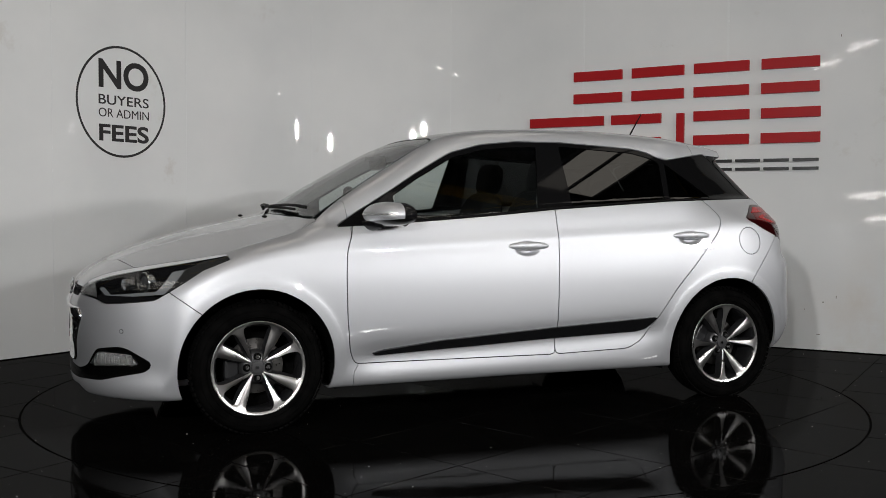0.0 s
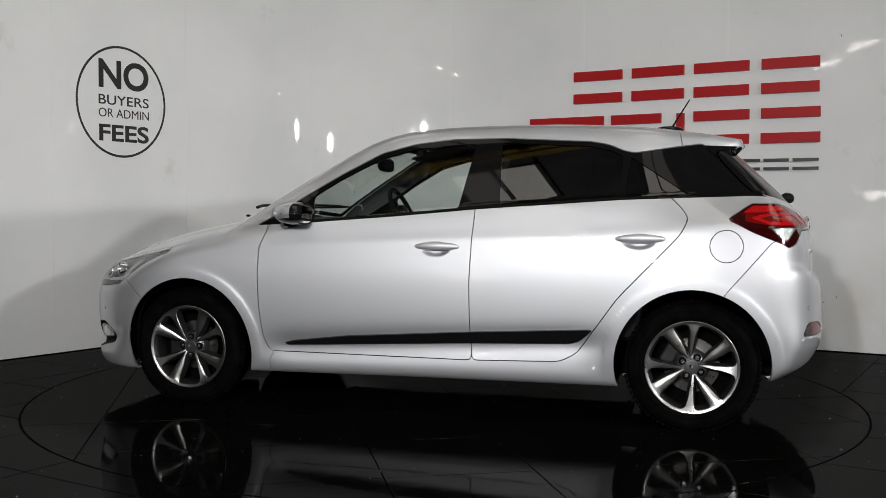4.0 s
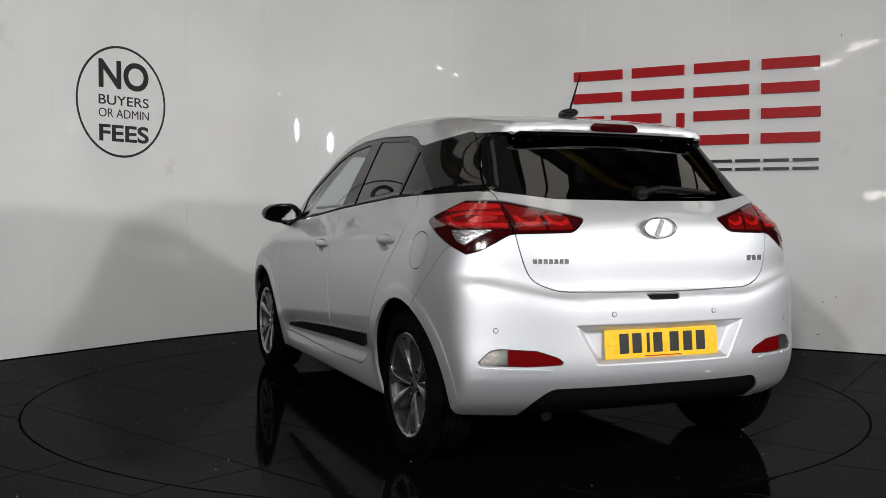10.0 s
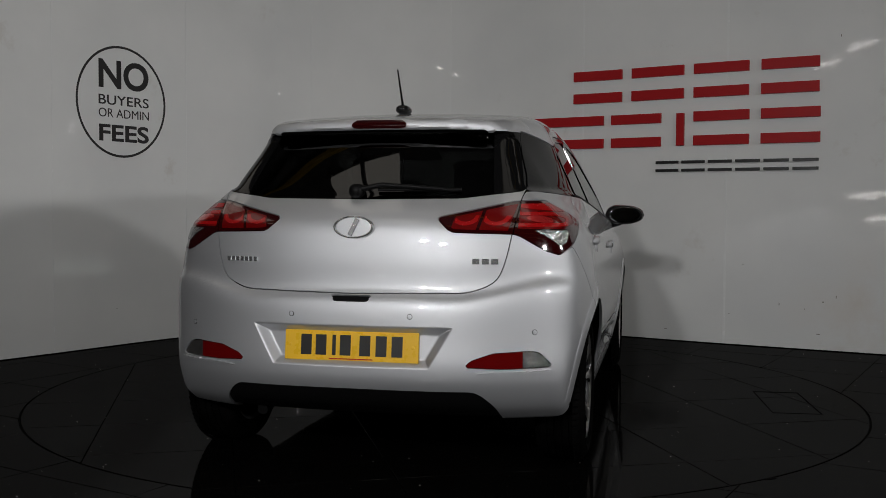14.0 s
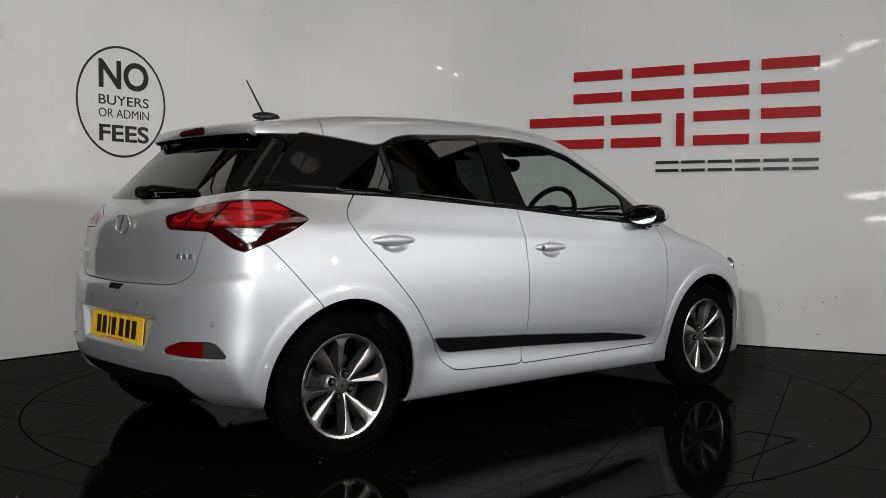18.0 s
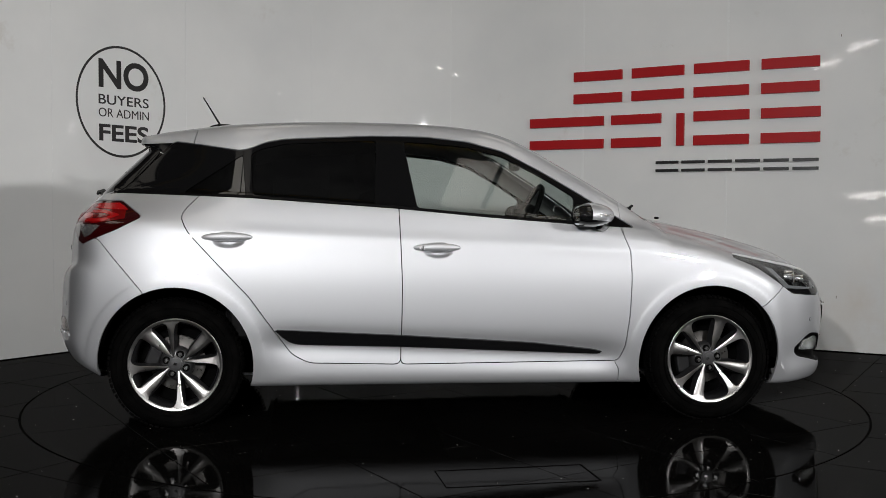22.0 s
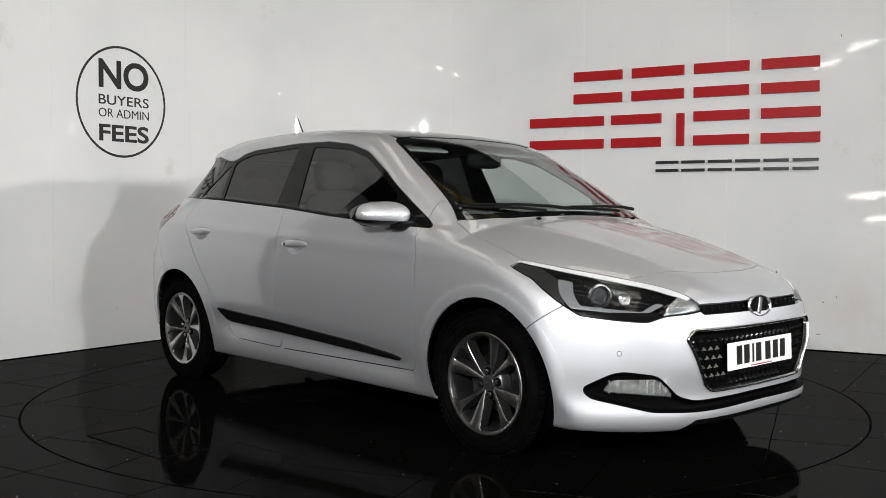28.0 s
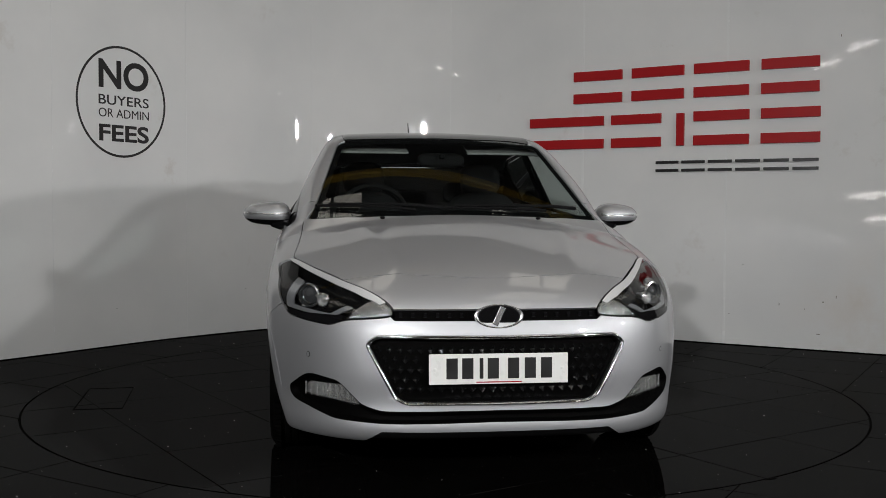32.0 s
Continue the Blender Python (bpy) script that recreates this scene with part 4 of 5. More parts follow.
spoiler_ob = shell("spoiler", spoiler, PAINT)[0]
rb = shell("rear_bumper", rear_bumper, PAINT)[0]
fb = shell("front_bumper", front_bumper, PAINT, depth=0.03)[0]
shell("chin", chin, BLACK_PLASTIC, fb, "black chin under the bumper", offset=-0.012, depth=0)
shell("front_fender", fender, PAINT, mirror="each")
shell("sill", sill, PAINT, mirror="each")
for lip in lips:
    while len(lip[1]) > 2:
        piece, lip = largest(lip, True)
        shell("arch_lip", piece, PAINT, offset=lambda v: 0.0006 * step(0.22, 0.40, v[:, 2]), depth=0.012, mirror="each")
shell("windscreen", screen, GLASS, offset=-0.003, depth=0.005)
band = split(screen, np.maximum(seg_distance([(-0.3, 1.03), (0.38, 1.02), (0.645, 1.0), (0.515, 1.352), (0.38, 1.372), (-0.3, 1.382)], screen[0][:, 1], screen[0][:, 2]), -1.0))[1]
shell("screen_border", band, BLACK_GLOSS, offset=-0.006, depth=0.0)
shell("glass_roof", roof_glass, BLACK_GLOSS, offset=-0.001)
shell("rear_pillar_trim", rear_edge, PILLAR, offset=-0.003, depth=0.005, mirror="each")
shell("rear_window", rear_glass, REAR_GLASS, offset=-0.003, depth=0.005)
while len(corner[1]) > 12:
    piece, corner = largest(corner, True)
    shell("pillar_corner", piece, PILLAR, offset=-0.0015, depth=0.0, mirror="each")
shell("spoiler_underside", underlip, WELL, spoiler_ob, offset=0.0, depth=0.0)
shell("window_surround", dlo, PILLAR, offset=-0.002, mirror="each")


def oval(x0, x1, z0, z1):
    cx, cz, a, b = (x0 + x1) / 2, (z0 + z1) / 2, (x1 - x0) / 2, (z1 - z0) / 2
    return lambda v: (np.hypot((v[:, 0] - cx) / a, (v[:, 2] - cz) / b) - 1) * min(a, b)


HANDLES = ((-0.185, 0.048, 0.842), (-1.165, -0.925, 0.890))
doors = []
for piece, nm, (hx0, hx1, hz) in ((front_door, "front_door", HANDLES[0]), (rear_door, "rear_door", HANDLES[1])):
    bowl_fn = oval(hx0 + 0.045, hx1 - 0.03, hz - 0.052, hz + 0.03)
    bowl, panel = take(piece, bowl_fn, 0.0)
    bowl = finer(bowl, 2)
    obs = shell(nm, panel, PAINT, mirror="each")
    shell("handle_bowl", bowl, PAINT, obs, offset=lambda v, fn=bowl_fn: -0.0195 * step(0.0, -0.024, fn(v)), depth=0.0, mirror="each")
    doors.append(obs)
fdoors, rdoors = doors
shell("window_pane", front_pane, GLASS, fdoors, offset=-0.006, depth=0.004, mirror="each")
shell("window_pane", rear_pane, PRIVACY, rdoors, offset=-0.006, depth=0.004, mirror="each")
shell("quarter_pane", quarter_pane, PRIVACY, rdoors, offset=-0.006, depth=0.004, mirror="each")
# dark sheet added behind the quarter pane to block the view through and keep it black
behind = take(whole, side([(-0.925, 1.075), (-1.30, 1.09), (-0.985, 1.315), (-0.925, 1.315)], 0.0), 0.0)[0]
shell("quarter_blackout", behind, INNER, offset=-0.016, depth=0.0, mirror="each")
# belt seals and the black door mouldings
SEAL = side([(0.62, 0.955), (0.14, 0.993), (-0.25, 1.029), (-0.95, 1.076), (-1.13, 1.083), (-1.13, 1.091), (-0.95, 1.085), (-0.25, 1.038), (0.14, 1.003), (0.62, 0.965)], 0.0)
seal = take(whole, SEAL, 0.0)[0]
shell("belt_seal", seal, BLACK_PLASTIC, offset=0.003, depth=0.008, mirror="each")
STRIP = side([(-0.836, 0.462), (-0.23, 0.430), (0.40, 0.388), (0.70, 0.352), (0.755, 0.336), (0.735, 0.328), (0.66, 0.332), (-0.23, 0.374), (-0.72, 0.388), (-0.765, 0.402)], 0.012)
strip = take(whole, STRIP, 0.0)[0]
front_strip, rear_strip = split(strip, -0.2385 - strip[0][:, 0])
rear_strip = split(rear_strip, rear_strip[0][:, 0] + 0.2315 + 0.007)[0]
shell("moulding", front_strip, BLACK_GLOSS, fdoors, "black moulding strip along the door", offset=0.009, depth=0.011, mirror="each")
shell("moulding", rear_strip, BLACK_GLOSS, rdoors, "black moulding strip along the door", offset=0.009, depth=0.011, mirror="each")
# dark inner skin behind the shut gaps
liner = whole
for fn in (side(DLO, 0.02), face([(0.0, 1.03), (0.64, 1.07), (0.55, 1.35), (0.0, 1.36)], False), plan([(0.3, -0.2), (0.3, 0.50), (0.95, 0.75), (1.1, 0.4), (1.1, -0.2)], 0.99)):
    liner = split(liner, fn(liner[0]) - 0.0)[1]
low_liner, high_liner = split(liner, liner[0][:, 2] - 1.0)
low_liner = split(low_liner, np.where(np.abs(low_liner[0][:, 0]) > 1.0, 0.36, 0.2) - low_liner[0][:, 2])[0]
shell("inner_skin", low_liner, INNER, offset=lambda v: -0.022 - 0.06 * step(1.2, 1.6, v[:, 0]) - 0.05 * step(-1.4, -1.7, v[:, 0]), depth=0)
shell("headliner", high_liner, TRIM, offset=-0.03, depth=0)


def surface_x(y, z, front):
    """Where the body's nose or tail stands at |y| and height z."""
    xs = np.linspace(2.2, 0.9, 700) if front else np.linspace(-2.1, -0.9, 700)
    f = field(np.stack([xs, np.full(700, abs(y)), np.full(700, z)], 1))
    i = int(np.argmax(f < 0))
    a = f[i - 1] / (f[i - 1] - f[i])
    return float(xs[i - 1] * (1 - a) + xs[i] * a)


def surface_y(x, z):
    ys = np.linspace(1.0, 0.2, 500)
    f = field(np.stack([np.full(500, x), ys, np.full(500, z)], 1))
    i = int(np.argmax(f < 0))
    a = f[i - 1] / (f[i - 1] - f[i])
    return float(ys[i - 1] * (1 - a) + ys[i] * a)


def frame_at(p, side_sign=1):
    """A pose on the skin: z axis along the outward normal, y axis upwards. p on the left side."""
    n = Vector(normals(np.array([p]))[0])
    up = (Vector((0, 0, 1)) - n * n.z).normalized()
    r = up.cross(n)
    m = Matrix((( r.x, up.x, n.x, p[0]), (r.y, up.y, n.y, p[1]), (r.z, up.z, n.z, p[2]), (0, 0, 0, 1)))
    if side_sign < 0:
        n2, up2 = Vector((n.x, -n.y, n.z)), Vector((up.x, -up.y, up.z))
        r2 = up2.cross(n2)
        m = Matrix(((r2.x, up2.x, n2.x, p[0]), (r2.y, up2.y, n2.y, -p[1]), (r2.z, up2.z, n2.z, p[2]), (0, 0, 0, 1)))
    return m


def slab(name, w, h, d, mat, parent, m, bevel=0.003, label=""):
    bm = bmesh.new()
    box(bm, -w / 2, w / 2, -h / 2, h / 2, -d, d, bevel, m)
    return part(name, bm, mat, parent, label)


def disc(name, r, d, mat, parent, m, n=28, label="", ry=None):
    """A round button with a rolled edge."""
    rings = [(0.0005, d), (r * 0.8, d), (r * 0.95, d * 0.85), (r, d * 0.4), (r, -d)]
    v, f = spun(rings, n, "z")
    v = [m @ Vector((x, y * ((ry or r) / r), z)) for x, y, z in v]
    return mesh_object(name, v, f, mat, parent=parent, label=label)


def ball(name, centre, rad, mat, parent, m=None, n=20, power=1.0, label=""):
    """A rounded, slightly boxy body: power under 1 squares it up."""
    verts, faces = [], []
    sp = lambda c: math.copysign(abs(c) ** power, c)
    for i in range(n + 1):
        a = -math.pi / 2 + math.pi * i / n
        for k in range(2 * n):
            b = math.pi * k / n
            p = Vector((rad[0] * sp(math.cos(a)) * sp(math.cos(b)), rad[1] * sp(math.cos(a)) * sp(math.sin(b)), rad[2] * sp(math.sin(a)))) + Vector(centre)
            verts.append(m @ p if m is not None else p)
    for i in range(n):
        for k in range(2 * n):
            a, b = i * 2 * n + k, i * 2 * n + (k + 1) % (2 * n)
            faces.append((a, b, b + 2 * n, a + 2 * n))
    return mesh_object(name, verts, faces, mat, parent=parent, label=label)


def rod(name, pts, r, mat, parent, n=10, taper=1.0, label=""):
    """A bent rod through some points."""
    pts = [Vector(p) for p in pts]
    verts, faces = [], []
    for i, p in enumerate(pts):
        d = (pts[min(i + 1, len(pts) - 1)] - pts[max(i - 1, 0)]).normalized()
        a = d.orthogonal().normalized()
        b = d.cross(a)
        rr = r * (1 + (taper - 1) * i / (len(pts) - 1))
        verts += [p + (a * math.cos(2 * math.pi * k / n) + b * math.sin(2 * math.pi * k / n)) * rr for k in range(n)]
    for i in range(len(pts) - 1):
        faces += [(i * n + k, i * n + (k + 1) % n, (i + 1) * n + (k + 1) % n, (i + 1) * n + k) for k in range(n)]
    faces += [tuple(range(n))[::-1], tuple((len(pts) - 1) * n + k for k in range(n))]
    return mesh_object(name, verts, faces, mat, parent=parent, label=label)


# ---- wheels ----
HUB_GREY = vary(material("hub_grey", (0.11, 0.11, 0.113), 0.35, 0.8), 80, 0.28, 0.4)
BOLT = vary(material("wheel_bolt_steel", (0.35, 0.35, 0.35), 0.25, 1.0), 80, 0.2, 0.35)


def wheel_parts():
    w = new("wheel")
    w.parent = car
    ty = [(0.208, -0.070), (0.217, -0.086), (0.238, -0.097), (0.258, -0.0995), (0.278, -0.095), (0.291, -0.083), (0.2985, -0.066)]
    groove = []
    for a in (-0.045, -0.016, 0.014, 0.043):
        groove += [(0.3005, a - 0.005), (0.293, a - 0.0035), (0.293, a + 0.0035), (0.3005, a + 0.005)]
    rings = ty + groove + [(r, -a) for r, a in ty[::-1]]
    mesh_object("tyre", *spun([(r, a - 0.092) for r, a in rings], 96), RUBBER, parent=w)
    # tread blocks along both shoulders
    bm = bmesh.new()
    for k in range(72):
        for s in (-1, 1):
            m = Matrix.Rotation(2 * math.pi * k / 72, 4, "Y") @ pose(0, 0, 0.2975, 20 * s * -1, 0, 8)
            box(bm, -0.0098, 0.0098, s * 0.066 - 0.092 - 0.014, s * 0.066 - 0.092 + 0.014, -0.005, 0.0035, 0.0, m)
    tagged(part("tread", bm, RUBBER, w), kind="stuff")
    for rr in (0.236, 0.264):
        mesh_object("sidewall_rib", *spun([(rr - 0.002, 0.0062), (rr, 0.0092), (rr + 0.002, 0.0062)], 96), RUBBER, parent=w)
    mesh_object("rim_barrel", *spun([(0.214, -0.175), (0.200, -0.168), (0.191, -0.12), (0.189, -0.05), (0.195, -0.022), (0.2015, -0.012)], 72), ALLOY_DARK, parent=w)
    mesh_object("rim_lip", *spun([(0.2005, -0.016), (0.2015, -0.0045), (0.2035, -0.003), (0.2135, -0.0005), (0.216, -0.002), (0.217, -0.008), (0.215, -0.02)], 96), ALLOY_CUT, parent=w)
    # round each bolt a wide blade on one side and a slim one on the other, both flaring into the rim
    for k in range(8):
        wide = k % 2 == 0
        bolt = math.pi / 2 * (k // 2)
        verts, faces = [], []
        rows = 15
        for i in range(rows):
            t = i / (rows - 1)
            r = 0.036 + 0.169 * t
            lean_in = radians(np.interp(r, (0.036, 0.06, 0.10, 0.205), (38, 33, 29, 25.5)))
            mid = bolt + (-lean_in if wide else lean_in + radians(1.5))
            if wide:
                half = np.interp(r, (0.036, 0.06, 0.085, 0.11, 0.15, 0.19, 0.199, 0.205), (0.004, 0.0068, 0.0125, 0.0185, 0.0235, 0.028, 0.032, 0.042))
                tip = np.interp(r, (0.036, 0.09, 0.195), (0.0, 0.004, 0.010))
            else:
                half = np.interp(r, (0.036, 0.06, 0.10, 0.15, 0.178, 0.194, 0.205), (0.004, 0.0058, 0.0085, 0.0125, 0.0175, 0.026, 0.046))
                tip = np.interp(r, (0.036, 0.12, 0.19, 0.196), (0.0, -0.003, -0.004, 0.0))
            tip *= 1 - t ** 12
            y = -0.034 + 0.031 * t ** 0.75
            lo, hi = mid - half / r, mid + half / r
            ch, flank = 0.0022 / r, 0.010 / r * (1 - t ** 6)
            for a, yy in ((lo - flank, y - 0.045), (lo, y - 0.002 - tip * 0.5), (lo + ch, y - tip * 0.5), ((lo + hi) / 2, y), (hi - ch, y + tip * 0.5 - max(tip, 0)), (hi, y - 0.002 + tip * 0.5 - max(tip, 0)), (hi + flank, y - 0.045)):
                verts.append((r * math.sin(a), yy, r * math.cos(a)))
        for i in range(rows - 1):
            for j in range(6):
                a, b = i * 7 + j, i * 7 + j + 1
                faces.append((a, a + 7, b + 7, b))
        ob = mesh_object("spoke", verts, faces, ALLOY_CUT, parent=w, label="machined alloy spoke with grey painted flanks")
        ob.data.materials.append(ALLOY_DARK)
        for p in ob.data.polygons:
            if (p.index % 6) in (0, 5):
                p.material_index = 1
    mesh_object("hub", *spun([(0.080, -0.085), (0.074, -0.052), (0.062, -0.040), (0.046, -0.036), (0.034, -0.0345), (0.001, -0.0345)], 48), HUB_GREY, parent=w)
    disc("centre_cap", 0.029, 0.0035, HUB_GREY, w, pose(0, -0.0315, 0, -90))
    slab("cap_mark", 0.022, 0.012, 0.001, CHROME, w, pose(0, -0.0275, 0, -90, 0, 20), 0.0)
    for k in range(4):
        a = math.pi / 2 * k
        # flat near-black disc in place of a hollow: the pocket's shade as colour
        disc("pocket_shade", 0.0185, 0.003, WELL, w, pose(0.048 * math.sin(a), -0.0375, 0.048 * math.cos(a), -90), 24)
        disc("wheel_bolt", 0.0105, 0.008, BOLT, w, pose(0.048 * math.sin(a), -0.0340, 0.048 * math.cos(a), -90), 6)
    mesh_object("brake_disc", *spun([(0.06, -0.088), (0.075, -0.092), (0.128, -0.092), (0.130, -0.098), (0.128, -0.104), (0.06, -0.104)], 48), DISC, parent=w)
    bm = bmesh.new()
    box(bm, 0.075, 0.145, -0.118, -0.075, -0.06, 0.06, 0.012)
    part("caliper", bm, ALLOY_DARK, w)
    mesh_object("inner_face", *spun([(0.195, -0.14), (0.02, -0.14)], 48), WELL, parent=w)
    return w


first = wheel_parts()
first.matrix_basis = pose(AXLE, HUB_Y, HUB_Z, 0, 0, 0)
for x, s, turn in ((-AXLE, 1, -30), (AXLE, -1, 10), (-AXLE, -1, -22)):
    w = copy_thing(first, pose(x, s * (HUB_Y if x > 0 else HUB_Y - 0.012), HUB_Z, 0, turn, 0 if s > 0 else 180))

# wheel wells and the floor of the car
for x in (AXLE, -AXLE):
    for s in (1, -1):
        verts, faces = [], []
        for k in range(25):
            a = math.pi * (-0.01 + 1.02 * k / 24)
            for y in (0.42, 0.79):
                verts.append((x + 0.372 * math.cos(a), s * y, HUB_Z + 0.372 * math.sin(a)))
        for k in range(24):
            faces.append((2 * k, 2 * k + 1, 2 * k + 3, 2 * k + 2))
        faces.append(tuple(2 * k for k in range(25)))
        mesh_object("wheel_well", verts, faces, WELL, parent=car, smooth=False)
bm = bmesh.new()
box(bm, -1.50, 1.70, -0.44, 0.44, 0.19, 0.34, 0.03)
part("underbody", bm, WELL, car)
bm = bmesh.new()
box(bm, -0.93, 0.93, -0.76, 0.76, 0.185, 0.30, 0.02)
part("floor_pan", bm, WELL, car)
rod("rear_axle", [(-AXLE, -0.72, 0.29), (-AXLE + 0.12, -0.4, 0.25), (-AXLE + 0.12, 0.4, 0.25), (-AXLE, 0.72, 0.29)], 0.035, BLACK_PLASTIC, car)
rod("tail_pipe", [(-1.2, 0.42, 0.26), (-1.5, 0.42, 0.25), (-1.74, 0.42, 0.225)], 0.022, BLACK_PLASTIC, car)
for x, zz, hh in ((AXLE - 0.375, 0.2, 0.03), (-AXLE + 0.375, 0.2, 0.03)):
    for s in (1, -1):
        bm = bmesh.new()
        box(bm, x - 0.006, x + 0.006, s * 0.70 - 0.09, s * 0.70 + 0.09, zz - hh, zz + 0.04, 0.004)
        part("mud_flap", bm, BLACK_PLASTIC, car)

# ---- lamps ----
def tail_lamps():
    fn = lambda v: np.maximum(face(TAIL_A, False, 0.02)(v), side(TAIL_B, 0.02)(v))
    outer, inner = split(tail_lamp, 0.592 - tail_lamp[0][:, 1] - 0.12 * (tail_lamp[0][:, 2] - 0.95) * -1)
    inner = split(inner, -(0.588 - inner[0][:, 1] - 0.12 * (inner[0][:, 2] - 0.95) * -1))[0]
    a = shell("tail_lamp", outer, RED_LENS, mirror="each", label="dark red tail lamp with bright bands and clear corner")
    b = shell("hatch_lamp", inner, RED_LENS, mirror="each", label="dark red lamp on the tailgate")
    # red light chambers behind the dark rim, with brighter loops
    outer, inner = finer(outer, 2), finer(inner, 2)
    rim = lambda v, d: np.maximum(np.maximum(face(TAIL_A, False, 0.02)(v) + d, side(TAIL_B, 0.02)(v) + d), 0.604 - v[:, 1])
    chamber = lambda v: np.maximum(rim(v, 0.011), np.maximum(0.952 + 0.16 * np.maximum(v[:, 0] + 1.66, 0) - v[:, 2], v[:, 0] + 1.515))
    cell, _ = take(outer, chamber, 0.0)
    shell("light_chamber", cell, RED_MID, a, offset=0.0010, depth=0.003, mirror="each")
    band, _ = take(outer, lambda v: np.maximum(rim(v, 0.014), 1.030 - 0.10 * (v[:, 1] - 0.6) - v[:, 2]), 0.0)
    shell("light_band", band, RED_BRIGHT, a, offset=0.0022, depth=0.003, mirror="each")
    loop = side([(-1.79, 0.957), (-1.79, 1.015), (-1.62, 1.014), (-1.535, 0.992), (-1.62, 0.960)], 0.014)
    core, _ = take(outer, lambda v: np.maximum(np.abs(loop(v) + 0.007) - 0.0065, rim(v, 0.014)), 0.0)
    shell("light_core", core, RED_BRIGHT, a, offset=0.0022, depth=0.003, mirror="each")
    bulb, _ = take(outer, lambda v: np.hypot((v[:, 0] + 1.70) / 0.030, (v[:, 2] - 0.987) / 0.014) * 0.02 - 0.02, 0.0)
    shell("bulb_reflector", bulb, RED_BULB, a, offset=0.0018, depth=0.003, mirror="each")
    white, _ = take(outer, side([(-1.628, 0.944), (-1.748, 0.947), (-1.702, 0.887), (-1.672, 0.900)], 0.008), 0.0)
    shell("reversing_lens", white, REVERSE, a, "clear ribbed reversing lens", offset=0.0015, depth=0.003, mirror="each")
    cell_fn = lambda v: face(TAIL_A, False, 0.02)(v) + 0.012
    for y0, y1 in ((0.37, 0.462), (0.474, 0.578)):
        cell, _ = take(inner, lambda v: np.maximum(cell_fn(v), np.abs(v[:, 1] - 0.25 * (v[:, 2] - 0.98) - (y0 + y1) / 2) - (y1 - y0) / 2), 0.0)
        shell("light_chamber", cell, RED_MID, b, offset=0.0010, depth=0.003, mirror="each")
        arc = lambda v: np.maximum(np.maximum(cell_fn(v) + 0.004, np.abs(v[:, 1] - 0.25 * (v[:, 2] - 0.98) - (y0 + y1) / 2) - (y1 - y0) / 2 + 0.005), np.maximum((np.abs(np.hypot((v[:, 1] - (y0 + y1) / 2 + 0.004) / 0.046, (v[:, 2] - 1.004) / 0.034) - 1.0) - 0.20) * 0.02, v[:, 2] - 1.0))
        band, _ = take(inner, arc, 0.0)
        shell("light_band", band, RED_BRIGHT, b, offset=0.0022, depth=0.003, mirror="each")


tail_lamps()


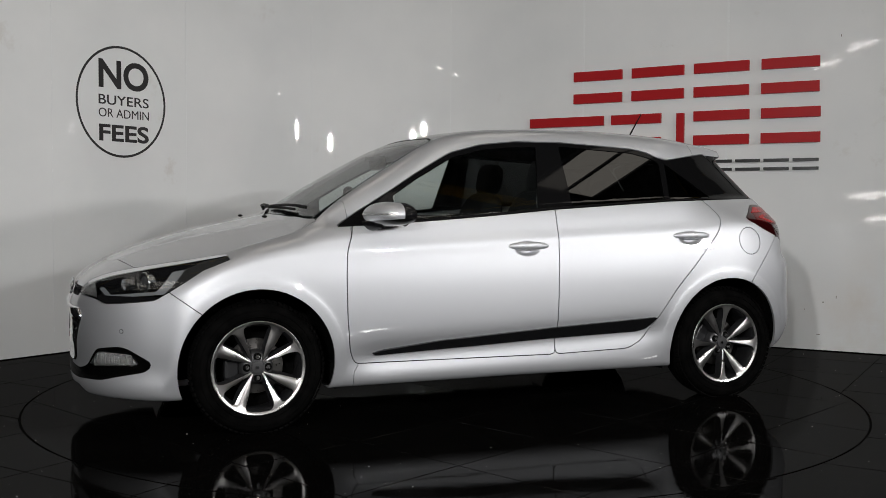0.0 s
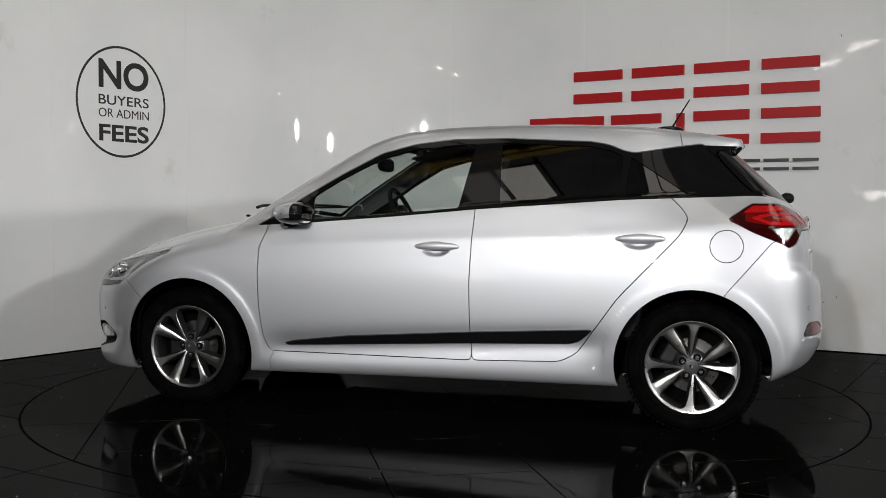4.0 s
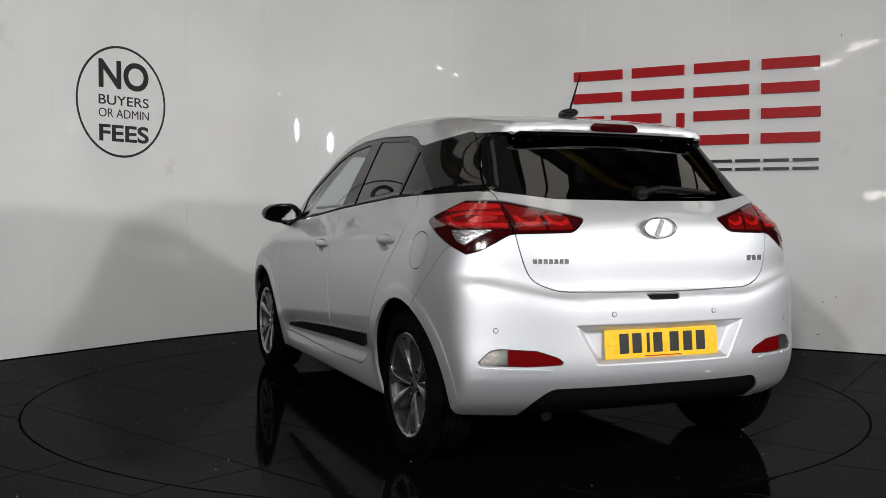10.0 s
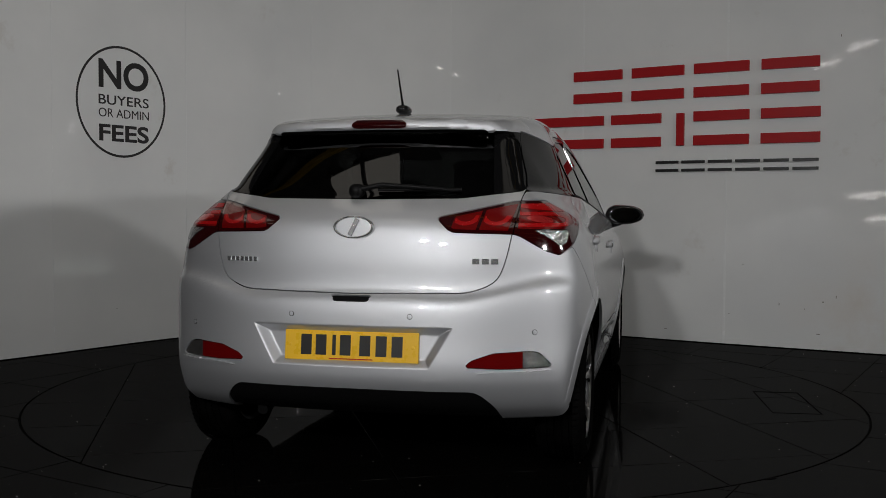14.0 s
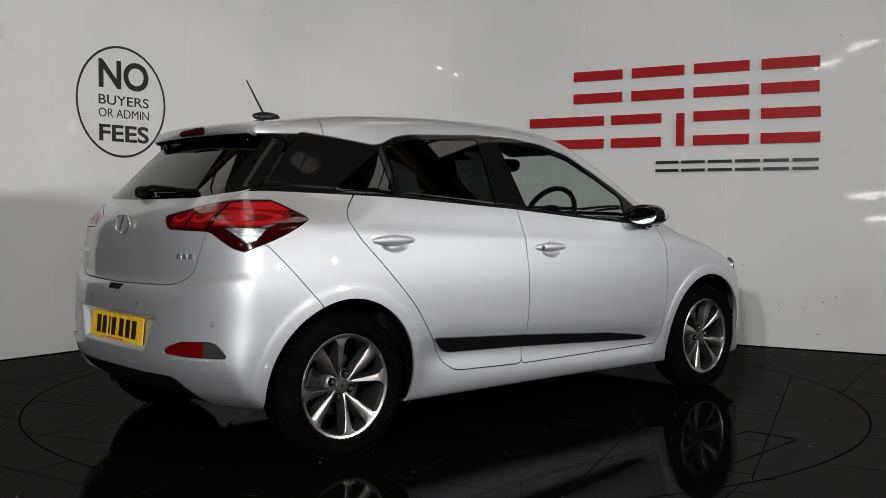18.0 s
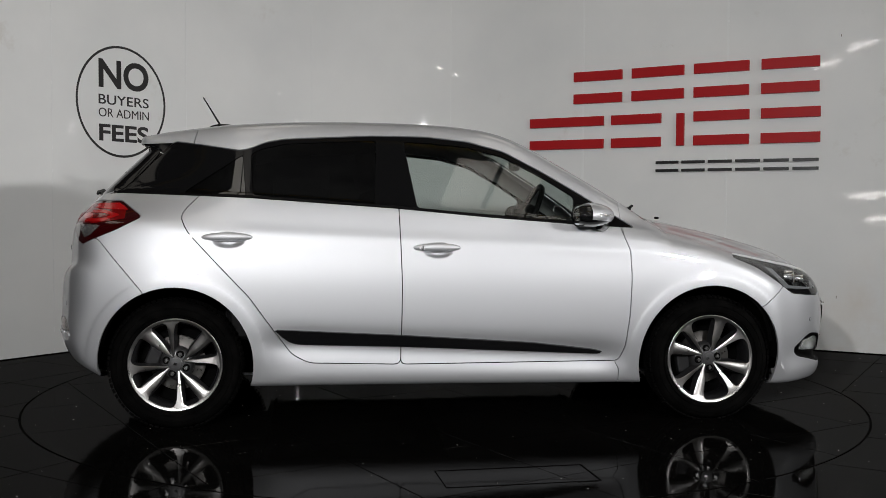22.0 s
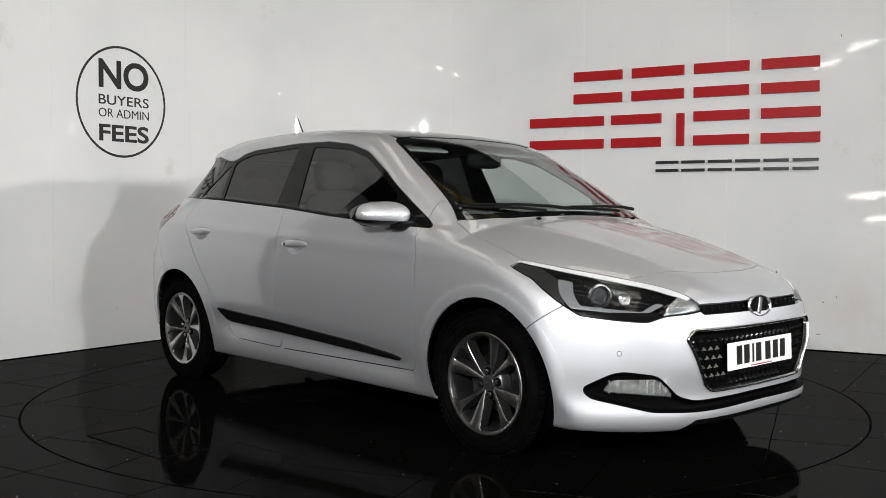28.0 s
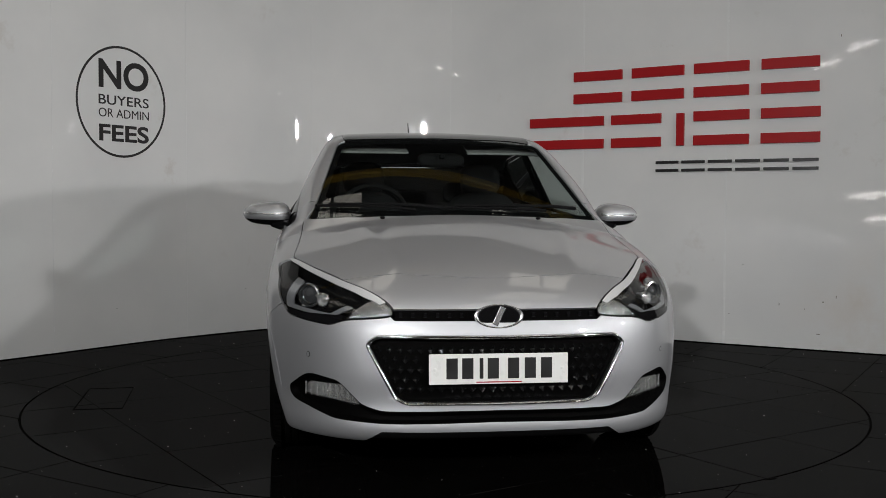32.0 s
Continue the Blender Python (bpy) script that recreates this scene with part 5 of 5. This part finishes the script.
def head_lamps():
    lens = shell("head_lamp", head_lamp, CLEAR, mirror="each", depth=0.004, label="clear projector head lamp with black housing")
    fine = finer(head_lamp, 1)
    shell("housing", fine, BLACK_GLOSS, lens, offset=lambda v: -0.008 - 0.05 * step(0.0, -0.03, head_fn(v)), depth=0, mirror="each")
    # bright eyelid along the top edge
    gap = lambda v: v[:, 1] - np.interp(v[:, 0], LID[:, 0], LID[:, 1])
    width = lambda x: np.interp(x, [1.41, 1.46, 1.78, 1.95, 2.02, 2.05], [0.012, 0.024, 0.032, 0.040, 0.020, 0.0])
    eyelid, _ = take(fine, lambda v: np.maximum(np.maximum(gap(v) - width(v[:, 0]), head_fn(v) + 0.004), v[:, 0] - 2.0), 0.0)
    shell("eyelid", eyelid, EYELID, lens, "silver strip along the lamp's top", offset=0.0015, depth=0.004, mirror="each")
    # glossy black lower edge
    chin, _ = take(fine, lambda v: np.maximum(head_fn(v), v[:, 2] - (0.628 + 0.1 * np.maximum(1.72 - v[:, 0], 0))) + np.where(v[:, 0] > 1.965, 1.0, 0.0), 0.0)
    shell("chin", chin, BLACK_GLOSS, lens, offset=0.0008, depth=0.004, mirror="each")
    # bright bracket round the projector, and the matt wedge behind it
    guide, _ = take(finer(fine, 1), lambda v: np.maximum(side([(1.600, 0.754), (1.655, 0.742), (1.688, 0.700), (1.728, 0.655), (1.918, 0.634), (1.943, 0.668), (1.964, 0.660), (1.93, 0.620), (1.70, 0.642), (1.652, 0.690)], 0.006)(v), head_fn(v) + 0.004), 0.0)
    shell("light_guide", guide, GUIDE, lens, offset=-0.009, depth=0.006, mirror="each")
    wedge, _ = take(fine, lambda v: np.maximum(np.maximum(head_fn(v) + 0.004, side([(1.38, 0.85), (1.60, 0.752), (1.652, 0.690), (1.69, 0.640), (1.60, 0.60), (1.38, 0.70)], 0.0)(v)), width(v[:, 0]) - gap(v)), 0.0)
    shell("wedge_panel", wedge, WEDGE, lens, offset=-0.007, depth=0.004, mirror="each")
    turn, _ = take(fine, lambda v: np.maximum(head_fn(v) + 0.007, 1.975 - v[:, 0]), 0.0)
    shell("turn_lamp", turn, REVERSE, lens, "ribbed silver indicator reflector", offset=-0.004, depth=0.006, mirror="each")
    for i, s in enumerate((1, -1)):
        for cx, cz, r, deep in ((1.778, 0.687, 0.039, 0.012), (1.856, 0.676, 0.021, 0.014)):
            cy = surface_y(cx, cz)
            m = Matrix.Translation((cx - deep, s * (cy - deep * 0.9), cz)) @ Euler((0, radians(90), radians(28 * s))).to_matrix().to_4x4()
            rings = [(r * 1.25, 0.006), (r * 1.22, 0.014), (r * 1.05, 0.016), (r * 0.98, 0.008), (r * 0.93, -0.03)]
            v, f = spun(rings, 36, "z")
            mesh_object("bezel_ring", [m @ Vector(p) for p in v], f, CHROME, parent=lens[i])
            v, f = spun([(0.0004, r * 0.45), (r * 0.4, r * 0.40), (r * 0.7, r * 0.25), (r * 0.92, 0.0), (r * 0.95, -0.01)], 36, "z")
            mesh_object("projector", [m @ Vector(p) for p in v], f, LENS_BALL if r > 0.03 else REFLECTOR, parent=lens[i])


EYELID = vary(material("satin_silver_trim", (0.72, 0.73, 0.74), 0.35, 0.35), 60, 0.3, 0.4)
GUIDE = vary(material("pale_light_guide", (0.40, 0.41, 0.43), 0.2, 0.6), 60, 0.12, 0.25)
WEDGE = vary(material("matt_black_bezel", (0.008, 0.008, 0.0085), 0.3), 60, 0.45, 0.6)
LENS_BALL = material("projector_glass", (0.05, 0.052, 0.055), 0.04, 0.2, Coat_Weight=1.0)
vary(LENS_BALL, 20, 0.03, 0.08)
head_lamps()

# ---- front end ----
mesh_part = shell("grille", finer(grille, 1), GRILLE_BLACK, offset=lambda v: -0.028 * step(0.0, -0.02, GRILLE(v)), depth=0, label="black grille of diamond studs in a chrome frame")[0]
ring, _ = take(finer(grille, 1), lambda v: -(GRILLE(v) + 0.015), 0.0)
shell("chrome_frame", finer(ring, 1), CHROME, mesh_part, "chrome grille frame", offset=lambda v: 0.010 * np.clip(1 - ((GRILLE(v) + 0.0075) / 0.0075) ** 2, 0, 1), depth=0.012)
shell("grille_slot", slot, GRILLE_BLACK, offset=-0.014, depth=0)
for k in range(17):
    y = -0.36 + 0.045 * k
    slab("slot_tooth", 0.014, 0.018, 0.004, BLACK_GLOSS, car, pose(surface_x(y, 0.633, True) - 0.013, y, 0.633, 90, 0, 90), 0.003)
shell("lower_intake", finer(intake, 1), GRILLE_BLACK, offset=lambda v: -0.022 * step(0.0, -0.018, INTAKE(v)), depth=0, label="black lower intake running out to the fog lamps")
fogs = shell("fog_lamp", fog, CLEAR, offset=-0.006, depth=0.004, mirror="each", label="clear fog lamp with ribbed reflector")
shell("reflector", fog, REFLECTOR, fogs, offset=-0.02, depth=0, mirror="each")
for i, s in enumerate((1, -1)):
    for k in range(9):
        y = 0.535 + 0.021 * k
        slab("lens_rib", 0.006, 0.05, 0.003, REFLECTOR, fogs[i], Matrix.Translation((surface_x(y, 0.34, True) - 0.0165, s * y, 0.340)) @ Euler((radians(90), 0, radians(90 + 30 * s))).to_matrix().to_4x4(), 0.001)

stud = None
for r in range(7):
    z = 0.328 + 0.036 * r
    for c in range(-14, 15):
        y = c * 0.038 + (0.019 if r % 2 else 0)
        if GRILLE(np.array([[1.9, abs(y), z]]))[0] > -0.026 or (abs(y) < 0.272 and 0.372 < z < 0.505):
            continue
        if stud is None:
            bm = bmesh.new()
            vs = [bm.verts.new(p) for p in ((0, 0.017, 0), (0.016, 0, 0), (0, -0.017, 0), (-0.016, 0, 0), (0, 0.004, 0.014))]
            for a, b in ((0, 1), (1, 2), (2, 3), (3, 0)):
                bm.faces.new((vs[b], vs[a], vs[4]))
            stud = part("stud", bm, STUD, mesh_part)
            data = stud.data
        else:
            stud = new("stud", data)
            stud.parent = mesh_part
        stud.matrix_basis = Matrix.Translation((surface_x(y, z, True) - 0.0265, y, z)) @ Euler((radians(90), 0, radians(90 + 12 * y))).to_matrix().to_4x4()


def number_plate(parent, x, z, tilt, front, mat):
    sx = 1 if front else -1
    m = Matrix.Translation((x, 0, z)) @ Euler((radians(90), 0, radians(90 * sx))).to_matrix().to_4x4() @ pose(0, 0, 0, tilt)
    p = slab("number_plate", 0.52, 0.111, 0.003, mat, parent, m, 0.002, "white front number plate" if front else "yellow rear number plate" )
    # plain bars in place of the characters
    for k, c in enumerate((-0.175, -0.117, -0.066, -0.022, 0.054, 0.117, 0.178)):
        w = 0.014 if k == 2 else 0.042
        slab("plate_bar", w, 0.076, 0.0006, BLACK_SIGN, p, m @ pose(c, 0.002, 0.0034), 0.0)
    slab("dealer_line", 0.17, 0.004, 0.0003, RED_SIGN, p, m @ pose(0, -0.0485, 0.0033), 0.0)
    for s in (-1, 1):
        disc("plate_screw", 0.006, 0.002, mat, p, m @ pose(s * 0.238, 0, 0.004), 14)


number_plate(car, 2.078, 0.4385, -2, True, PLATE_W)
number_plate(car, -1.8955, 0.5125, -6, False, PLATE_Y)


def emblem(x, z, front, w, h):
    """A chrome oval ring with a plain slanted band across."""
    sx = 1 if front else -1
    m = Matrix.Translation((x, 0, z)) @ Euler((radians(90), 0, radians(90 * sx))).to_matrix().to_4x4() @ pose(0, 0, 0, -8 if front else -4)
    e = disc("emblem", w * 0.93, 0.003, BLACK_GLOSS if front else PAINT, car, m, 40, "chrome oval emblem", h * 0.93)
    verts, faces = [], []
    n = 48
    for k in range(n):
        a = 2 * math.pi * k / n
        for j in range(8):
            b = 2 * math.pi * j / 8
            q = 1 + 0.09 * math.cos(b)
            verts.append(m @ Vector((w * 0.93 * q * math.cos(a), h * 0.91 * q * math.sin(a), 0.004 + 0.006 * math.sin(b))))
    for k in range(n):
        for j in range(8):
            faces.append((k * 8 + j, ((k + 1) % n) * 8 + j, ((k + 1) % n) * 8 + (j + 1) % 8, k * 8 + (j + 1) % 8))
    mesh_object("emblem_ring", verts, faces, BADGE, parent=e)
    bm = bmesh.new()
    box(bm, -w * 0.12, w * 0.12, -h * 0.80, h * 0.80, 0.001, 0.008, 0.002, m @ pose(0, 0, 0, 0, 0, -26))
    part("emblem_mark", bm, BADGE, e)


emblem(2.066, 0.630, True, 0.092, 0.046)
emblem(-1.863, 0.955, False, 0.079, 0.043)
for y0, y1, z, h in ((0.533, 0.389, 0.830, 0.022), (-0.440, -0.545, 0.832, 0.026)):
    yc = (y0 + y1) / 2
    x = surface_x(yc, z, False)
    n = Vector(normals(np.array([[x, abs(yc), z]]))[0])
    yaw_deg = math.degrees(math.atan2(-(n.y if yc > 0 else -n.y), -n.x))
    m = Matrix.Translation((x - 0.001, yc, z)) @ Euler((radians(90), 0, radians(-90 + yaw_deg))).to_matrix().to_4x4()
    count, wide = (7, abs(y0 - y1)) if yc > 0 else (3, abs(y0 - y1))
    for k in range(count):
        slab("badge_block", wide / count * 0.74, h * 0.8, 0.003, BADGE, car, m @ pose(wide * ((k + 0.5) / count - 0.5), 0, 0), 0.001, "small chrome badge block")

# parking sensors
for y, z, front in ((0.695, 0.473, True), (0.674, 0.575, False), (0.229, 0.630, False)):
    x = surface_x(y, z, front)
    for s in (1, -1):
        m = frame_at((x, y, z), s)
        sensor = disc("parking_sensor", 0.0105, 0.0015, ALLOY_DARK, car, m, 20)
        disc("sensor_face", 0.0085, 0.0022, PAINT, sensor, m, 20)

# ---- rear end ----
shell("diffuser", diffuser, BLACK_PLASTIC, offset=-0.010, depth=0.0, label="black lower valance under the bumper")
shell("plate_recess", finer(recess, 2), PAINT, rb, offset=lambda v: -0.034 * step(0.0, -0.035, RECESS(v)), depth=0)
shell("release_pad", release, BLACK_PLASTIC, rb, offset=-0.008, depth=0)
red_part, clear_part = split(reflector, reflector[0][:, 1] - 0.635)
shell("reflector_ledge", ledge, PAINT, rb, offset=0.006, depth=0.012, mirror="each")
shell("bumper_reflector", red_part, RED_MID, rb, "red reflector in the bumper", offset=-0.004, mirror="each")
shell("bumper_lamp", clear_part, RIBBED_SMOKE, rb, "smoked clear end of the bumper lamp", offset=-0.004, mirror="each")
high_lamp = take(spoiler, face([(0.0, 1.382), (0.10, 1.382), (0.118, 1.362), (0.108, 1.352), (0.0, 1.352)], False, 0.008), 0.0)[0]
shell("brake_light", high_lamp, RED_LENS, spoiler_ob, "red high brake light", offset=0.004, depth=0.012)
# rear wiper
wm = lambda y, z, o: (surface_x(y, z, False) - o, y, z)
wiper = ball("rear_wiper", (0, 0, 0), (0.035, 0.03, 0.028), BLACK_PLASTIC, car, Matrix.Translation(wm(0.02, 1.092, 0.02)), 10, 0.8)
rod("wiper_arm", [wm(0.02, 1.095, 0.04), wm(-0.08, 1.115, 0.045), wm(-0.25, 1.105, 0.035), wm(-0.36, 1.095, 0.02)], 0.012, BLACK_PLASTIC, wiper, taper=0.5)
rod("wiper_blade", [wm(-0.06, 1.098, 0.012), wm(-0.2, 1.098, 0.012), wm(-0.38, 1.098, 0.012)], 0.007, BLACK_PLASTIC, wiper)

# ---- roof aerial ----
aerial = ball("aerial", (-1.15, 0, 1.462), (0.075, 0.032, 0.022), BLACK_GLOSS, car, None, 14)
rod("mast", [(-1.165, 0, 1.475), (-1.21, 0, 1.55), (-1.256, 0, 1.625)], 0.0055, BLACK_PLASTIC, aerial, 10, 0.55)

# ---- front wipers and cowl ----
def screen_point(y, u, off):
    """A point on the windscreen: u from 0 at its foot upwards."""
    z = 1.0 + 0.4 * u
    xs = np.linspace(1.3, 0.1, 600)
    f = field(np.stack([xs, np.full(600, abs(y)), np.full(600, z - 0.0)], 1))
    i = int(np.argmax(f < 0))
    return (float(xs[i]) + off * 0.5, y, z + off * 0.86)


for y0, y1, u1 in ((0.58, -0.02, 0.06), (-0.06, -0.60, 0.075)):
    rod("wiper", [screen_point(y0, 0.015, 0.03), screen_point(y0 * 0.8 + y1 * 0.2, 0.03, 0.035), screen_point((y0 + y1) / 2, u1 * 0.8, 0.03), screen_point(y1, u1, 0.02)], 0.009, BLACK_PLASTIC, car, 8, 0.6)
    rod("wiper_blade", [screen_point(y0 * 0.75 + y1 * 0.25, 0.03, 0.012), screen_point((y0 + y1) / 2, u1 * 0.8, 0.012), screen_point(y1 - 0.06, u1, 0.012)], 0.007, BLACK_PLASTIC, car, 8)
for s in (0.36, -0.36):
    ball("washer_jet", (1.165, s, 0.985), (0.014, 0.012, 0.007), BLACK_PLASTIC, car, None, 8)

# ---- door handles ----
for obs, (x0, x1, z) in ((fdoors, HANDLES[0]), (rdoors, HANDLES[1])):
    cx, half = (x0 + x1) / 2, (x1 - x0) / 2
    for i, s in enumerate((1, -1)):
        verts, faces = [], []
        rows, n = 25, 14
        for k in range(rows):
            t = -1 + 2 * k / (rows - 1)
            x = cx + t * half
            wz = 0.019 * (1 - abs(t) ** 2.6) ** 0.6 + 0.0008
            wy = 0.013 * (1 - abs(t) ** 4) ** 0.5 + 0.0008
            sy = surface_y(x, z) + 0.012 * (1 - t * t) - 0.004
            for j in range(n):
                b = 2 * math.pi * j / n
                verts.append((x, s * (sy + wy * math.cos(b)), z + 0.003 - 0.003 * t * t + wz * math.sin(b)))
        for k in range(rows - 1):
            for j in range(n):
                q = (k * n + j, k * n + (j + 1) % n, (k + 1) * n + (j + 1) % n, (k + 1) * n + j)
                faces.append(q if s > 0 else q[::-1])
        mesh_object("handle", verts, faces, PAINT, parent=obs[i])
        if obs is fdoors and s < 0:
            disc("key_lock", 0.011, 0.002, CHROME, obs[i], frame_at((x0 + 0.045, surface_y(x0 + 0.045, z) + 0.017, z), -1), 18)

# ---- door mirrors ----
for s in (1, -1):
    base = new("door_mirror")
    base.parent = car
    tagged(base, "silver door mirror with black foot and indicator strip")
    c = Vector((0.662, s * 0.895, 0.998))

    def housing():
        verts, faces = [], []
        n, rows = 24, 22
        for k in range(rows + 1):
            t = -1 + 2 * k / rows                       # across the car, out to the tip
            y = 0.118 * t
            w = (1 - abs(t) ** 3.2) ** 0.5
            for j in range(n):
                b = 2 * math.pi * j / n
                px = 0.112 * w * math.cos(b) * (1 - 0.18 * t)
                pz = 0.060 * w * math.sin(b) * (1 - 0.16 * t) * (1.0 if math.sin(b) > 0 else 0.92)
                verts.append(Vector((px - 0.03 * t, s * y, pz)) + c)
        for k in range(rows):
            for j in range(n):
                q = (k * n + j, k * n + (j + 1) % n, (k + 1) * n + (j + 1) % n, (k + 1) * n + j)
                faces.append(q if s > 0 else q[::-1])
        return np.array([tuple(v) for v in verts]), np.array([t for q in faces for t in ((q[0], q[1], q[2]), (q[0], q[2], q[3]))])

    hv = housing()
    zc = lambda v: v[:, 2] - (c.z - 0.020 - 0.08 * (v[:, 0] - c.x))
    low, cap = split(hv, zc(hv[0]))
    back = lambda v: v[:, 0] - (c.x - 0.056 - 0.03 * (np.abs(v[:, 1]) - abs(c.y)) / 0.118)
    low_front = split(low, back(low[0]))[1]
    cap = split(cap, back(cap[0]))[1]
    fore = lambda v: (c.x - 0.020) - v[:, 0]
    cap, collar = split(cap, fore(cap[0]))
    mesh_object("cap", cap[0], cap[1], PAINT, parent=base)
    mesh_object("collar", collar[0], collar[1], BLACK_GLOSS, parent=base)
    for shell_part in (cap, low_front):
        mesh_object("inner_shell", (shell_part[0] - np.array(c)) * 0.975 + np.array(c), shell_part[1], BLACK_PLASTIC, parent=base)
    mesh_object("lower_shell", low_front[0], low_front[1], BLACK_GLOSS, parent=base)
    led = split(hv, np.maximum(np.abs(hv[0][:, 2] - (c.z + 0.004)) - 0.0065, 0.055 - (hv[0][:, 0] - c.x) - 0.5 * np.maximum(np.abs(hv[0][:, 1]) - abs(c.y), 0)))[0]
    if len(led[1]):
        mesh_object("indicator_strip", (led[0] - np.array(c)) * 1.012 + np.array(c), led[1], REFLECTOR, parent=base)
    m = Matrix.Translation(c + Vector((-0.060, 0, 0.0))) @ Euler((0, radians(-90), radians(-6 * s))).to_matrix().to_4x4()
    disc("mirror_glass", 0.046, 0.002, MIRROR, base, m, 32, "", 0.092)
    disc("mirror_surround", 0.0555, 0.0015, BLACK_PLASTIC, base, m @ pose(0, 0, -0.003), 32, "", 0.112)
    sy = surface_y(0.76, 0.955)
    rod("mirror_arm", [(0.76, s * (sy - 0.02), 0.948), (0.74, s * (sy + 0.03), 0.948), (0.71, s * 0.86, 0.957)], 0.028, BLACK_GLOSS, base, 14, 0.9)

# ---- cabin ----
def front_seat(y):
    seat = new("front_seat")
    seat.parent = car
    tagged(seat, "black cloth front seat with head restraint")
    ball("cushion", (0.10, y, 0.50), (0.27, 0.25, 0.11), CLOTH, seat, None, 16, 0.6)
    ball("backrest", (0, 0, 0), (0.085, 0.245, 0.34), CLOTH, seat, Matrix.Translation((-0.27, y, 0.80)) @ Euler((0, radians(-16), 0)).to_matrix().to_4x4(), 18, 0.6)
    ball("head_restraint", (0, 0, 0), (0.052, 0.125, 0.098), CLOTH, seat, Matrix.Translation((-0.385, y, 1.212)) @ Euler((0, radians(-10), 0)).to_matrix().to_4x4(), 16, 0.62)
    for k in (-0.06, 0.06):
        rod("restraint_post", [(-0.36, y + k, 1.08), (-0.375, y + k, 1.17)], 0.007, CHROME, seat, 8)


front_seat(0.36)
front_seat(-0.36)
rear_seat = new("rear_seat")
rear_seat.parent = car
ball("bench", (-0.85, 0, 0.52), (0.27, 0.62, 0.11), CLOTH, rear_seat, None, 16, 0.55)
ball("backrest", (0, 0, 0), (0.08, 0.60, 0.31), CLOTH, rear_seat, Matrix.Translation((-1.14, 0, 0.78)) @ Euler((0, radians(-20), 0)).to_matrix().to_4x4(), 18, 0.5)
for y in (0.36, -0.36, 0.0):
    ball("head_restraint", (0, 0, 0), (0.045, 0.12, 0.075 if y else 0.05), CLOTH, rear_seat, Matrix.Translation((-1.20, y, 1.145 if y else 1.10)) @ Euler((0, radians(-10), 0)).to_matrix().to_4x4(), 14, 0.62)
bm = bmesh.new()
box(bm, 0.48, 0.95, -0.66, 0.66, 0.55, 0.93, 0.06)
part("dashboard", bm, BLACK_PLASTIC, car)
ball("dash_hood", (0.60, -0.36, 0.94), (0.13, 0.19, 0.055), BLACK_PLASTIC, car, None, 14, 0.8)
ball("dash_top", (0.78, 0.0, 0.935), (0.22, 0.64, 0.045), BLACK_PLASTIC, car, None, 16, 0.6)
bm = bmesh.new()
box(bm, -0.25, 0.55, -0.10, 0.10, 0.35, 0.62, 0.04)
part("centre_console", bm, BLACK_PLASTIC, car)
for s in (1, -1):
    bm = bmesh.new()
    box(bm, -0.22, 0.80, s * 0.725 - 0.04, s * 0.725 + 0.04, 0.40, 0.945, 0.02)
    part("door_trim", bm, BLACK_PLASTIC, car)
    bm = bmesh.new()
    box(bm, -1.05, -0.25, s * 0.72 - 0.04, s * 0.72 + 0.04, 0.40, 1.0, 0.02)
    part("door_trim", bm, BLACK_PLASTIC, car)
bm = bmesh.new()
box(bm, -1.66, -1.28, -0.56, 0.56, 1.0, 1.02, 0.008)
part("parcel_shelf", bm, BLACK_PLASTIC, car)
sw = new("steering_wheel")
sw.parent = car
mt = Matrix.Translation((0.455, -0.36, 0.985)) @ Euler((0, radians(-65), 0)).to_matrix().to_4x4()
ringv, ringf = [], []
for k in range(40):
    a = 2 * math.pi * k / 40
    for j in range(8):
        b = 2 * math.pi * j / 8
        ringv.append(mt @ Vector(((0.178 + 0.015 * math.cos(b)) * math.cos(a), (0.178 + 0.015 * math.cos(b)) * math.sin(a), 0.015 * math.sin(b))))
for k in range(40):
    for j in range(8):
        ringf.append((k * 8 + j, ((k + 1) % 40) * 8 + j, ((k + 1) % 40) * 8 + (j + 1) % 8, k * 8 + (j + 1) % 8))
mesh_object("wheel_rim", ringv, ringf, BLACK_PLASTIC, parent=sw)
ball("airbag_boss", (0, 0, 0), (0.075, 0.085, 0.03), BLACK_PLASTIC, sw, mt, 10, 0.8)
for a in (90, -90, 180):
    v = Vector((math.cos(radians(a)), math.sin(radians(a)), 0))
    rod("wheel_spoke", [mt @ (v * 0.05), mt @ (v * 0.175)], 0.016, BLACK_PLASTIC, sw, 8)
ball("inside_mirror", (0, 0, 0), (0.022, 0.125, 0.04), BLACK_PLASTIC, car, Matrix.Translation((0.46, 0, 1.283)), 14, 0.6)
bm = bmesh.new()
box(bm, 0.46, 0.53, -0.012, 0.012, 1.29, 1.315, 0.004)
part("mirror_stalk", bm, BLACK_PLASTIC, car)
for s in (0.36, -0.36):
    bm = bmesh.new()
    box(bm, 0.10, 0.36, s - 0.20, s + 0.20, 1.36, 1.372, 0.004, Matrix.Translation((0.23, s, 1.365)) @ Euler((0, radians(18), 0)).to_matrix().to_4x4() @ Matrix.Translation((-0.23, -s, -1.365)))
    part("sun_visor", bm, TRIM, car)


# ---- what moves ----
def motions():
    walk(turntable, [(t, pose(0, 0, 0, 0, 0, yaw(t))) for t in TIMES])
    walk(car, [(t, pose(0, 0, 0, 0, 0, yaw(t)) @ CAR_SHIFT) for t in TIMES])


motions()
